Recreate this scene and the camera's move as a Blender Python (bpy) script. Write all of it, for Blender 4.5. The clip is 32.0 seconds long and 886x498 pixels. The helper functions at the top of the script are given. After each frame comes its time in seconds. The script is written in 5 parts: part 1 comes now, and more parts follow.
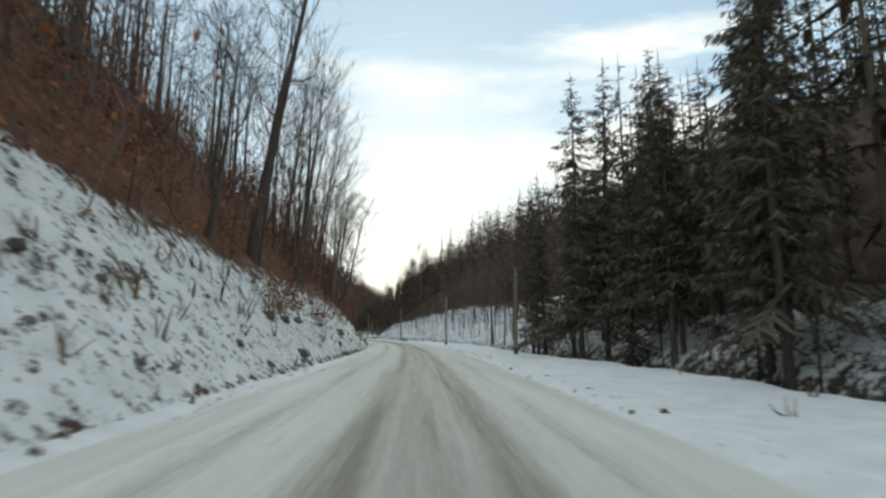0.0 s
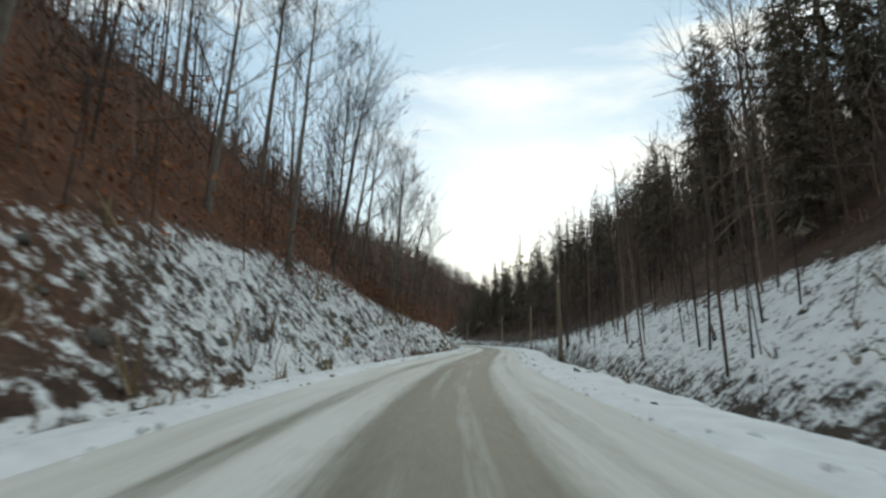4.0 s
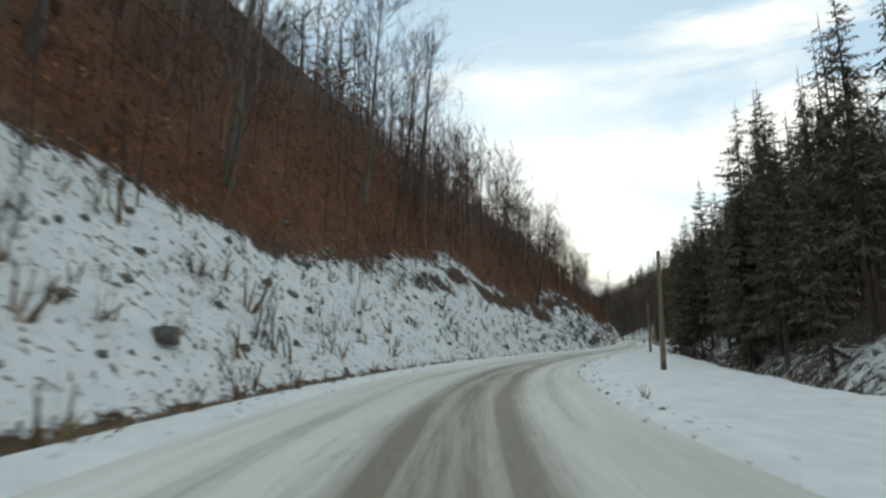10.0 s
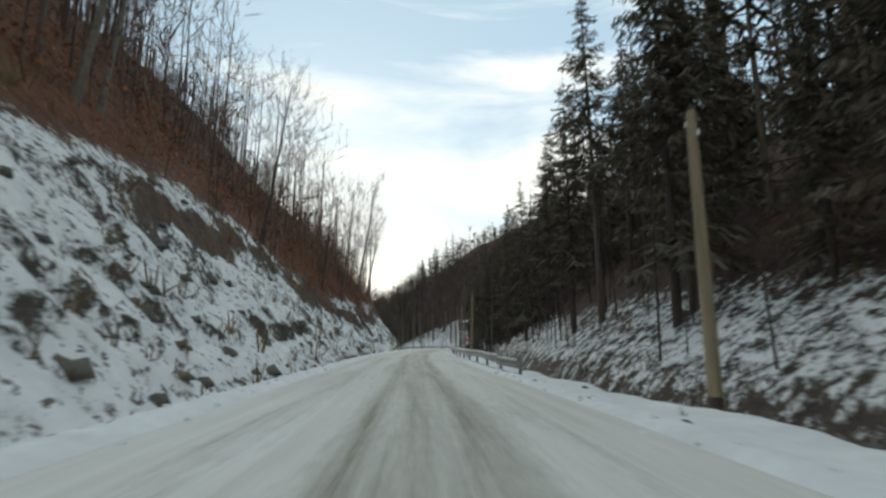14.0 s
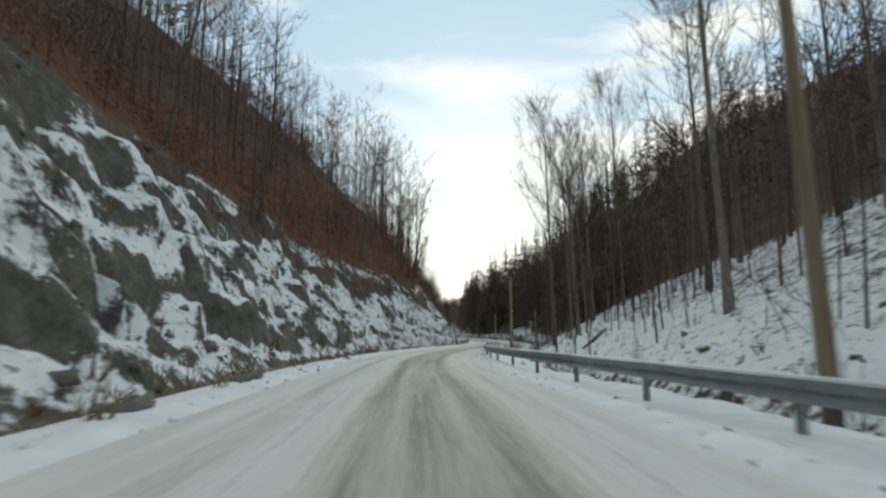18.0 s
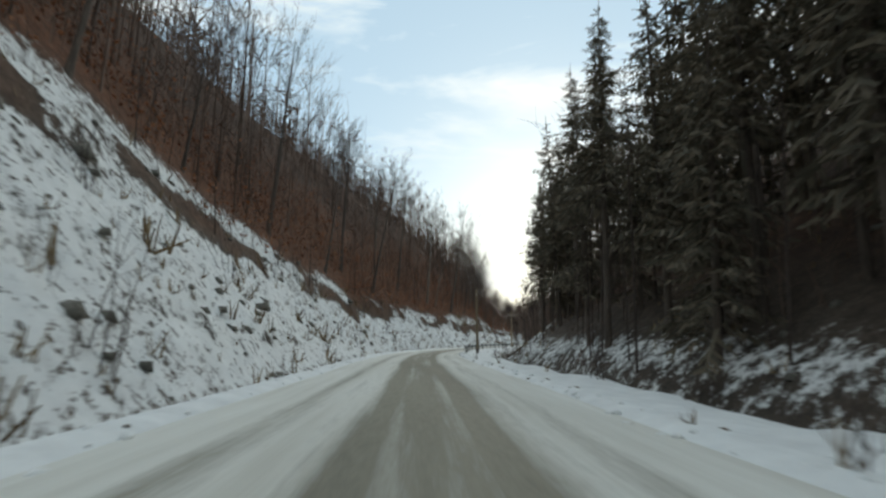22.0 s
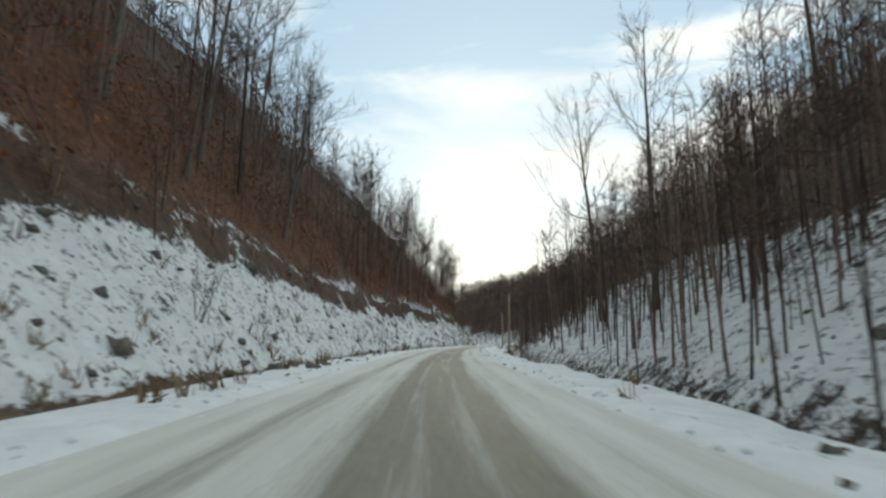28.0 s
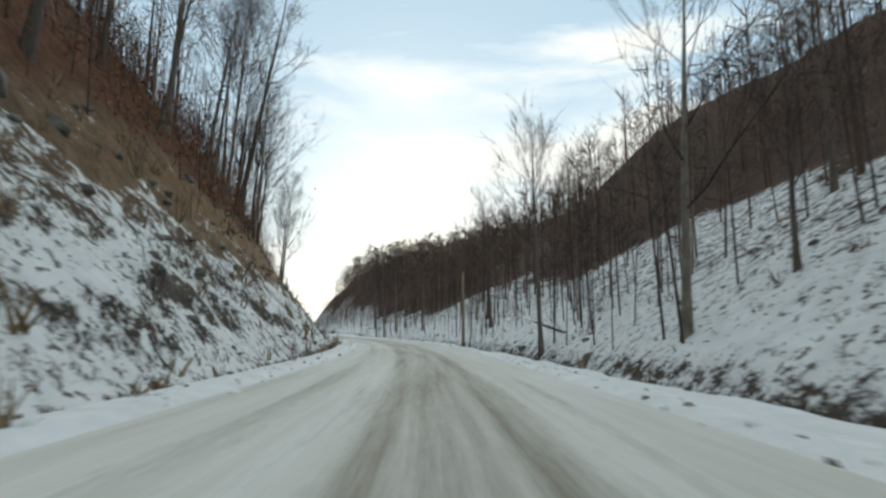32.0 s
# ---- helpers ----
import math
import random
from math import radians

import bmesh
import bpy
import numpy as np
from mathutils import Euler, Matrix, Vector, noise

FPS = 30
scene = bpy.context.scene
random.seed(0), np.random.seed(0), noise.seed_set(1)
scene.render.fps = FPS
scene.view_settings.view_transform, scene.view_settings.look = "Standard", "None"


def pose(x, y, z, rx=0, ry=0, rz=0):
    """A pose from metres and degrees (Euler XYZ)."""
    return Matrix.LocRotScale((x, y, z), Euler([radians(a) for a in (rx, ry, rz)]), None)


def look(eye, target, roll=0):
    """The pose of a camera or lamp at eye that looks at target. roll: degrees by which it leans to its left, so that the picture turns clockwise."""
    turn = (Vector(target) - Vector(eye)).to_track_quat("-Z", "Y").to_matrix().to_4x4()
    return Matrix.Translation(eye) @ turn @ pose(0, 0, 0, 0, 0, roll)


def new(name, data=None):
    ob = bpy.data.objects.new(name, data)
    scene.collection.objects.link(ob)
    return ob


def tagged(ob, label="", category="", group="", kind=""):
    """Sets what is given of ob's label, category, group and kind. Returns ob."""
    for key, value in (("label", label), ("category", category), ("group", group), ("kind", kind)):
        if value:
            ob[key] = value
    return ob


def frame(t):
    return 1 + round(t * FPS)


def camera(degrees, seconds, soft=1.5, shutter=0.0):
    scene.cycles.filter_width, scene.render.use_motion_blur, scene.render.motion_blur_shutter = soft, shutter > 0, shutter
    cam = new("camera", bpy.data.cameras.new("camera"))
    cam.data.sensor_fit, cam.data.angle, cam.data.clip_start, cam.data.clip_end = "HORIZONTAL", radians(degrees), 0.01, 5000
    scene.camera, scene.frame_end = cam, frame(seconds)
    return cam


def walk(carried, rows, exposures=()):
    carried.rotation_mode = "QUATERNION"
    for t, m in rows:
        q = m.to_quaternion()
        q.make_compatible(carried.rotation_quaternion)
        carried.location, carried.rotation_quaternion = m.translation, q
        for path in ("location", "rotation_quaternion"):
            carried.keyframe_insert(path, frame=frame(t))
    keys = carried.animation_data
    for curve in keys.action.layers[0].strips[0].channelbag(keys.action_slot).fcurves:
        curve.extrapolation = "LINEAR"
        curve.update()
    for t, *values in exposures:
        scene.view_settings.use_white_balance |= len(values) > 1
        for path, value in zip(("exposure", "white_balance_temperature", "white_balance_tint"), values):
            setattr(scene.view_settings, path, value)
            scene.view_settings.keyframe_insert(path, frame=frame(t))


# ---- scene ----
# ---- camera ----
FOV = 78.89
ROWS = [
    (0, 0.00, 0.00, 1.15, 8.68, -10.21), (0.5, 2.62, 18.76, 0.94, 9.01, -9.97), (1, 4.86, 37.48, 0.77, 9.27, -7.98),
    (1.5, 6.63, 56.09, 0.61, 8.85, -7.12), (2, 7.72, 74.53, 0.47, 9.30, -3.93), (2.5, 7.42, 92.76, 0.38, 9.19, 1.61),
    (3, 5.66, 110.82, 0.35, 9.57, 5.25), (3.5, 3.20, 128.83, 0.37, 10.05, 6.02), (4, 1.45, 147.01, 0.42, 9.84, 0.71),
    (4.5, 1.60, 165.38, 0.49, 10.06, -5.92), (5, 3.22, 183.80, 0.55, 9.97, -8.37), (5.5, 5.23, 202.30, 0.59, 9.80, -8.31),
    (6, 6.91, 220.92, 0.60, 9.57, -6.32), (6.5, 7.67, 239.68, 0.59, 9.29, -2.63), (7, 7.23, 258.46, 0.60, 9.20, 1.06),
    (7.5, 5.33, 277.03, 0.67, 9.81, 6.39), (8, 2.11, 295.25, 0.81, 10.19, 9.43), (8.5, -1.74, 313.17, 0.97, 10.23, 10.54),
    (9, -5.55, 331.00, 1.11, 10.37, 9.27), (9.5, -9.13, 348.90, 1.19, 9.91, 9.09), (10, -11.48, 367.07, 1.19, 9.39, 1.41),
    (10.5, -10.33, 385.37, 1.09, 8.90, -12.86), (11, -5.68, 403.26, 0.90, 9.05, -20.52), (11.5, 0.41, 420.74, 0.66, 8.85, -22.22),
    (12, 6.96, 438.01, 0.45, 9.03, -23.55), (12.5, 13.76, 455.15, 0.35, 9.31, -24.04), (13, 20.52, 472.30, 0.37, 10.21, -23.25),
    (13.5, 27.08, 489.53, 0.49, 10.49, -22.73), (14, 33.18, 506.96, 0.64, 10.34, -20.15), (14.5, 38.65, 524.65, 0.80, 10.20, -18.46),
    (15, 43.97, 542.45, 0.94, 10.14, -19.12), (15.5, 49.85, 560.14, 1.09, 10.19, -21.93), (16, 56.51, 577.61, 1.24, 10.36, -24.07),
    (16.5, 63.41, 594.96, 1.39, 10.52, -23.58), (17, 68.97, 612.64, 1.48, 10.53, -15.59), (17.5, 71.91, 630.79, 1.45, 9.43, -7.03),
    (18, 72.87, 649.06, 1.26, 8.63, -3.27), (18.5, 73.04, 667.34, 1.00, 8.54, -2.06), (19, 74.17, 685.60, 0.75, 8.75, -9.31),
    (19.5, 77.89, 703.56, 0.56, 9.50, -18.34), (20, 83.00, 721.31, 0.43, 9.37, -18.06), (20.5, 86.82, 739.39, 0.30, 8.87, -10.12),
    (21, 88.16, 757.85, 0.21, 8.97, -2.46), (21.5, 87.65, 776.38, 0.19, 9.69, 1.38), (22, 86.13, 794.87, 0.23, 9.93, 3.72),
    (22.5, 84.15, 813.29, 0.28, 10.04, 4.29), (23, 82.18, 831.69, 0.34, 9.90, 3.64), (23.5, 81.41, 850.12, 0.40, 9.78, -3.11),
    (24, 82.77, 868.53, 0.46, 9.46, -9.64), (24.5, 85.94, 886.73, 0.56, 10.22, -14.36), (25, 89.81, 904.82, 0.69, 10.24, -14.08),
    (25.5, 93.51, 922.94, 0.79, 10.06, -13.29), (26, 96.84, 941.16, 0.84, 9.84, -11.72), (26.5, 99.15, 959.53, 0.85, 9.52, -6.84),
    (27, 99.84, 978.04, 0.81, 8.94, -1.73), (27.5, 99.47, 996.61, 0.77, 9.34, -0.28), (28, 99.21, 1015.21, 0.78, 9.64, -2.36),
    (28.5, 99.63, 1033.86, 0.83, 9.72, -4.53), (29, 100.74, 1052.52, 0.87, 9.86, -6.56), (29.5, 102.36, 1071.12, 0.90, 9.61, -7.68),
    (30, 104.53, 1089.57, 0.89, 9.75, -10.02), (30.5, 107.42, 1107.80, 0.84, 9.55, -12.28), (31, 111.10, 1125.78, 0.70, 9.14, -15.14),
    (31.5, 115.05, 1143.61, 0.51, 8.85, -14.09), (32, 118.30, 1161.48, 0.27, 8.61, -10.83),
]
cam = camera(FOV, 32.0, soft=2.5, shutter=0.12)
walk(cam, [(t, pose(x, y, z, 90 + tilt, 0, turn)) for t, x, y, z, tilt, turn in ROWS], exposures=[(0.0, -0.11, 6700, 3.0), (32.0, -0.11, 6700, 3.0)])

# ---- light ----
SUN_TURN, SUN_HEIGHT = 8.0, 13.0
world = bpy.data.worlds.new("winter_sky")
scene.world = world
world.use_nodes = True


def nnoise(nt, scale, detail=4, rough=0.6, vec=None, stretch=None):
    n = nt.nodes.new("ShaderNodeTexNoise")
    n.inputs["Scale"].default_value, n.inputs["Detail"].default_value = scale, detail
    n.inputs["Roughness"].default_value = rough
    if vec is None:
        vec = nt.nodes.new("ShaderNodeNewGeometry").outputs["Position"]
    if stretch:
        mp = nt.nodes.new("ShaderNodeMapping")
        mp.inputs["Scale"].default_value = stretch
        nt.links.new(vec, mp.inputs[0])
        vec = mp.outputs[0]
    nt.links.new(vec, n.inputs[0])
    return n.outputs[0]


def nmath(nt, op, a, b, clamp=False):
    n = nt.nodes.new("ShaderNodeMath")
    n.operation, n.use_clamp = op, clamp
    for i, v in enumerate((a, b)):
        if isinstance(v, (int, float)):
            n.inputs[i].default_value = v
        else:
            nt.links.new(v, n.inputs[i])
    return n.outputs[0]


def nramp(nt, fac, stops):
    n = nt.nodes.new("ShaderNodeValToRGB")
    e = n.color_ramp.elements
    while len(e) < len(stops):
        e.new(0.5)
    for i, (p, c) in enumerate(stops):
        e[i].position = p
        e[i].color = (*c, 1) if len(c) == 3 else c
    nt.links.new(fac, n.inputs[0])
    return n.outputs[0]


def nmix(nt, fac, a, b):
    n = nt.nodes.new("ShaderNodeMix")
    n.data_type = "RGBA"
    for sock, v in ((n.inputs[0], fac), (n.inputs[6], a), (n.inputs[7], b)):
        if isinstance(v, tuple):
            sock.default_value = (*v, 1)
        elif isinstance(v, (int, float)):
            sock.default_value = v
        else:
            nt.links.new(v, sock)
    return n.outputs[2]


def sky_nodes():
    nt = world.node_tree
    nt.nodes.clear()
    out = nt.nodes.new("ShaderNodeOutputWorld")
    sky = nt.nodes.new("ShaderNodeTexSky")
    sky.sky_type = "NISHITA"
    sky.sun_disc = False
    sky.sun_elevation = radians(SUN_HEIGHT)
    sky.sun_rotation = radians(SUN_TURN)
    sky.air_density, sky.dust_density, sky.ozone_density = 1.0, 0.6, 1.5
    blue = nt.nodes.new("ShaderNodeBackground")
    blue.inputs[1].default_value = 0.12
    nt.links.new(sky.outputs[0], blue.inputs[0])
    # high thin cloud, drawn out into streaks
    tc = nt.nodes.new("ShaderNodeTexCoord")
    mp = nt.nodes.new("ShaderNodeMapping")
    mp.inputs["Scale"].default_value = (1.1, 1.6, 5.5)
    mp.inputs["Location"].default_value = (0.35, 0.1, 0.2)
    nt.links.new(tc.outputs["Generated"], mp.inputs[0])
    nz = nt.nodes.new("ShaderNodeTexNoise")
    nz.inputs["Scale"].default_value = 1.7
    nz.inputs["Detail"].default_value = 7
    nz.inputs["Roughness"].default_value = 0.55
    nz.inputs["Distortion"].default_value = 0.4
    nt.links.new(mp.outputs[0], nz.inputs[0])
    ramp = nt.nodes.new("ShaderNodeValToRGB")
    ramp.color_ramp.elements[0].position = 0.45
    ramp.color_ramp.elements[0].color = (0.0, 0.0, 0.0, 1)
    ramp.color_ramp.elements[1].position = 0.60
    nt.links.new(nz.outputs[0], ramp.inputs[0])
    # more cloud towards the horizon
    sep = nt.nodes.new("ShaderNodeSeparateXYZ")
    nt.links.new(tc.outputs["Generated"], sep.inputs[0])
    low = nt.nodes.new("ShaderNodeMapRange")
    low.inputs[1].default_value, low.inputs[2].default_value = 0.27, 0.06
    low.inputs[3].default_value, low.inputs[4].default_value = 0.0, 0.6
    nt.links.new(sep.outputs[2], low.inputs[0])
    add = nt.nodes.new("ShaderNodeMath")
    add.operation, add.use_clamp = "ADD", True
    nt.links.new(ramp.outputs[0], add.inputs[0])
    nt.links.new(low.outputs[0], add.inputs[1])
    white = nt.nodes.new("ShaderNodeBackground")
    nt.links.new(nmix(nt, add.outputs[0], (0.66, 0.865, 1.07), (0.985, 0.98, 0.985)), white.inputs[0])
    white.inputs[1].default_value = 1.2
    mix = nt.nodes.new("ShaderNodeMixShader")
    nt.links.new(nmath(nt, "ADD", nmath(nt, "MULTIPLY", add.outputs[0], 0.42), 0.58), mix.inputs[0])
    nt.links.new(blue.outputs[0], mix.inputs[1])
    nt.links.new(white.outputs[0], mix.inputs[2])
    nt.links.new(mix.outputs[0], out.inputs[0])


sky_nodes()
sun = new("sun", bpy.data.lights.new("sun", "SUN"))
sun.data.energy, sun.data.angle, sun.data.color = 0.6, radians(16), (1.0, 0.93, 0.84)
a = radians(SUN_TURN)
sun.matrix_world = look((math.sin(a) * 100, math.cos(a) * 100, 100 * math.tan(radians(SUN_HEIGHT))), (0, 0, 0))


# ---- materials ----
def material(name):
    m = bpy.data.materials.new(name)
    m.use_nodes = True
    m.node_tree.nodes.clear()
    nt = m.node_tree
    out = nt.nodes.new("ShaderNodeOutputMaterial")
    b = nt.nodes.new("ShaderNodeBsdfPrincipled")
    nt.links.new(b.outputs[0], out.inputs[0])
    return m, nt, b


def nbump(nt, b, height, strength, dist):
    n = nt.nodes.new("ShaderNodeBump")
    n.inputs["Strength"].default_value, n.inputs["Distance"].default_value = strength, dist
    nt.links.new(height, n.inputs["Height"])
    nt.links.new(n.outputs[0], b.inputs["Normal"])


def nattr(nt, name):
    n = nt.nodes.new("ShaderNodeAttribute")
    n.attribute_name = name
    return n.outputs["Fac"]


def simple(name, c1, c2, scale=3.0, rough=0.8, stretch=None, bump=0.4, dist=0.02, metal=0.0, detail=5):
    m, nt, b = material(name)
    tc = nt.nodes.new("ShaderNodeTexCoord").outputs["Object"]
    f = nnoise(nt, scale, detail, 0.65, tc, stretch)
    f2 = nnoise(nt, scale * 7, 3, 0.6, tc, stretch)
    mixf = nmath(nt, "ADD", nmath(nt, "MULTIPLY", f, 0.65), nmath(nt, "MULTIPLY", f2, 0.35))
    col = nramp(nt, mixf, [(0.32, c1), (0.66, c2)])
    info = nt.nodes.new("ShaderNodeObjectInfo").outputs["Random"]
    hsv = nt.nodes.new("ShaderNodeHueSaturation")
    nt.links.new(col, hsv.inputs["Color"])
    nt.links.new(nmath(nt, "ADD", nmath(nt, "MULTIPLY", info, 0.5), 0.75), hsv.inputs["Value"])
    nt.links.new(hsv.outputs[0], b.inputs["Base Color"])
    b.inputs["Roughness"].default_value, b.inputs["Metallic"].default_value = rough, metal
    nbump(nt, b, mixf, bump, dist)
    return m


def islands(name, stops, rough=0.85, spec=0.2):
    m, nt, b = material(name)
    g = nt.nodes.new("ShaderNodeNewGeometry")
    f = nmath(nt, "ADD", nmath(nt, "MULTIPLY", g.outputs["Random Per Island"], 0.6),
              nmath(nt, "MULTIPLY", nnoise(nt, 0.12, 3, 0.6, g.outputs["Position"]), 0.4))
    nt.links.new(nramp(nt, f, stops), b.inputs["Base Color"])
    b.inputs["Roughness"].default_value = rough
    b.inputs["Specular IOR Level"].default_value = spec
    return m


def ground_material():
    m, nt, b = material("snowy_ground")
    geo = nt.nodes.new("ShaderNodeNewGeometry")
    pos = geo.outputs["Position"]
    big = nnoise(nt, 0.22, 5, 0.6, pos)
    mid = nnoise(nt, 1.3, 5, 0.65, pos)
    fine = nnoise(nt, 7.0, 5, 0.7, pos)
    # leaf litter, bare rock and ochre soil
    litter = nramp(nt, nmath(nt, "ADD", nmath(nt, "MULTIPLY", nmath(nt, "ADD", big, mid), 0.3), nmath(nt, "MULTIPLY", fine, 0.4)),
                   [(0.36, (0.026, 0.016, 0.012)), (0.49, (0.066, 0.040, 0.028)), (0.62, (0.135, 0.086, 0.060))])
    stone = nramp(nt, nmath(nt, "ADD", nmath(nt, "MULTIPLY", mid, 0.6), nmath(nt, "MULTIPLY", fine, 0.4)),
                  [(0.3, (0.035, 0.036, 0.032)), (0.5, (0.105, 0.10, 0.085)), (0.7, (0.20, 0.185, 0.155))])
    soil = nramp(nt, nmath(nt, "ADD", nmath(nt, "MULTIPLY", mid, 0.6), nmath(nt, "MULTIPLY", fine, 0.4)),
                 [(0.3, (0.10, 0.058, 0.028)), (0.55, (0.25, 0.155, 0.078)), (0.75, (0.44, 0.32, 0.19))])
    leaves = nramp(nt, nmath(nt, "ADD", nmath(nt, "MULTIPLY", mid, 0.5), nmath(nt, "MULTIPLY", fine, 0.5)),
                   [(0.36, (0.050, 0.023, 0.013)), (0.5, (0.130, 0.058, 0.031)), (0.64, (0.22, 0.11, 0.062))])
    litter = nmix(nt, nattr(nt, "leafy"), litter, leaves)
    base = nmix(nt, nattr(nt, "rock"), litter, stone)
    base = nmix(nt, nattr(nt, "ochre"), base, soil)
    # snow lies on what is flat enough, in patches with ragged edges
    sep = nt.nodes.new("ShaderNodeSeparateXYZ")
    nt.links.new(geo.outputs["Normal"], sep.inputs[0])
    lie = nmath(nt, "MULTIPLY", nmath(nt, "SUBTRACT", sep.outputs[2], 0.64), nmath(nt, "ADD", nmath(nt, "MULTIPLY", nattr(nt, "rock"), 2.6), 0.35))
    cov = nmath(nt, "ADD", nattr(nt, "snow"), lie)
    clump = nnoise(nt, 2.3, 4, 0.62, pos)
    ragged = nmath(nt, "ADD", nmath(nt, "ADD", nmath(nt, "MULTIPLY", nmath(nt, "SUBTRACT", mid, 0.5), 1.1), nmath(nt, "MULTIPLY", nmath(nt, "SUBTRACT", clump, 0.5), 1.1)),
                   nmath(nt, "MULTIPLY", nmath(nt, "SUBTRACT", fine, 0.5), nmath(nt, "ADD", nmath(nt, "MULTIPLY", big, 2.0), -0.1)))
    fac = nmath(nt, "ADD", nmath(nt, "MULTIPLY", nmath(nt, "SUBTRACT", nmath(nt, "ADD", cov, ragged), 0.5), 5.0), 0.5, True)
    # clods, stones and tufts that stick out of thin snow
    speck = nmath(nt, "ADD", nmath(nt, "MULTIPLY", nnoise(nt, 3.4, 2, 0.5, pos), 0.7), nmath(nt, "MULTIPLY", nnoise(nt, 11.0, 2, 0.5, pos), 0.3))
    speck = nmath(nt, "MULTIPLY", nmath(nt, "SUBTRACT", nmath(nt, "ADD", speck, nmath(nt, "MULTIPLY", big, 0.14)), 0.648), 22.0, True)
    thin = nmath(nt, "MULTIPLY", nmath(nt, "SUBTRACT", 1.04, nattr(nt, "snow")), 6.0, True)
    fac = nmath(nt, "MULTIPLY", fac, nmath(nt, "SUBTRACT", 1.0, nmath(nt, "MULTIPLY", nmath(nt, "MULTIPLY", speck, thin), 0.9)))
    white = nramp(nt, mid, [(0.3, (0.70, 0.71, 0.70)), (0.7, (0.86, 0.87, 0.855))])
    nt.links.new(nmix(nt, fac, base, white), b.inputs["Base Color"])
    b.inputs["Roughness"].default_value = 0.85
    b.inputs["Specular IOR Level"].default_value = 0.12
    h = nmath(nt, "ADD", nmath(nt, "MULTIPLY", fine, 0.4), nmath(nt, "ADD", nmath(nt, "MULTIPLY", mid, 0.6), nmath(nt, "MULTIPLY", fac, 0.35)))
    nbump(nt, b, h, 0.5, 0.13)
    return m


def road_material():
    m, nt, b = material("snow_packed_asphalt")
    tc = nt.nodes.new("ShaderNodeUVMap").outputs[0]
    streak = nnoise(nt, 1.0, 6, 0.62, tc, (2.6, 0.10, 1.0))
    fine = nnoise(nt, 3.0, 6, 0.7, tc, (3.5, 0.55, 1.0))
    blot = nnoise(nt, 0.5, 4, 0.6, tc, (0.9, 0.12, 1.0))
    wet = nramp(nt, nmath(nt, "ADD", nmath(nt, "MULTIPLY", fine, 0.5), nmath(nt, "MULTIPLY", blot, 0.5)),
                [(0.3, (0.175, 0.162, 0.128)), (0.7, (0.315, 0.29, 0.225))])
    packed = nramp(nt, nmath(nt, "ADD", nmath(nt, "MULTIPLY", streak, 0.6), nmath(nt, "MULTIPLY", blot, 0.4)),
                   [(0.3, (0.53, 0.51, 0.445)), (0.55, (0.70, 0.69, 0.635)), (0.75, (0.83, 0.835, 0.80))])
    f = nmath(nt, "ADD", nattr(nt, "bare"), nmath(nt, "MULTIPLY", nmath(nt, "SUBTRACT", streak, 0.5), 1.5))
    f = nmath(nt, "ADD", f, nmath(nt, "MULTIPLY", nmath(nt, "SUBTRACT", fine, 0.5), 0.5))
    fac = nmath(nt, "ADD", nmath(nt, "MULTIPLY", nmath(nt, "SUBTRACT", f, 0.5), 1.6), 0.5, True)
    nt.links.new(nmix(nt, fac, packed, wet), b.inputs["Base Color"])
    nt.links.new(nmath(nt, "SUBTRACT", 0.95, nmath(nt, "MULTIPLY", fac, 0.2)), b.inputs["Roughness"])
    b.inputs["Specular IOR Level"].default_value = 0.15
    nbump(nt, b, nmath(nt, "ADD", nmath(nt, "MULTIPLY", fine, 0.6), nmath(nt, "MULTIPLY", fac, -0.5)), 0.5, 0.03)
    return m


M_GROUND = ground_material()
M_ROAD = road_material()
M_BARK = simple("grey_brown_bark", (0.045, 0.034, 0.028), (0.145, 0.115, 0.092), 2.0, 0.9, (3, 3, 0.6))
M_TWIG = simple("dark_twigs", (0.035, 0.024, 0.020), (0.10, 0.072, 0.058), 2.0, 0.9)
M_PALE = simple("pale_beech_bark", (0.048, 0.040, 0.032), (0.245, 0.21, 0.17), 2.6, 0.85, (2.5, 2.5, 0.8), 0.7, 0.03)
M_NEEDLE = islands("dark_spruce_needles", [(0.2, (0.082, 0.076, 0.058)), (0.5, (0.14, 0.122, 0.09)), (0.8, (0.21, 0.17, 0.125))])
M_DEAD = islands("dead_brown_leaves", [(0.2, (0.13, 0.050, 0.023)), (0.5, (0.27, 0.098, 0.043)), (0.8, (0.39, 0.175, 0.082))])
M_WOODS = islands("far_bare_twigs", [(0.2, (0.066, 0.046, 0.036)), (0.5, (0.142, 0.096, 0.074)), (0.8, (0.245, 0.175, 0.138))])
M_POLE = simple("weathered_pole_wood", (0.16, 0.12, 0.075), (0.36, 0.28, 0.18), 1.2, 0.8, (6, 6, 0.25), 0.5)
M_STEEL = simple("galvanised_steel", (0.13, 0.14, 0.138), (0.27, 0.285, 0.28), 2.0, 0.5, (1, 1, 1), 0.15, 0.005, 0.45)
M_CONCRETE = simple("grey_concrete", (0.26, 0.25, 0.22), (0.46, 0.44, 0.40), 2.5, 0.9)
M_ROCK = simple("mossy_dark_rock", (0.040, 0.040, 0.034), (0.20, 0.185, 0.155), 1.4, 0.9, None, 0.8, 0.06)
M_SNOW = simple("clean_snow", (0.70, 0.71, 0.695), (0.86, 0.87, 0.85), 1.5, 0.8, None, 0.4, 0.05)
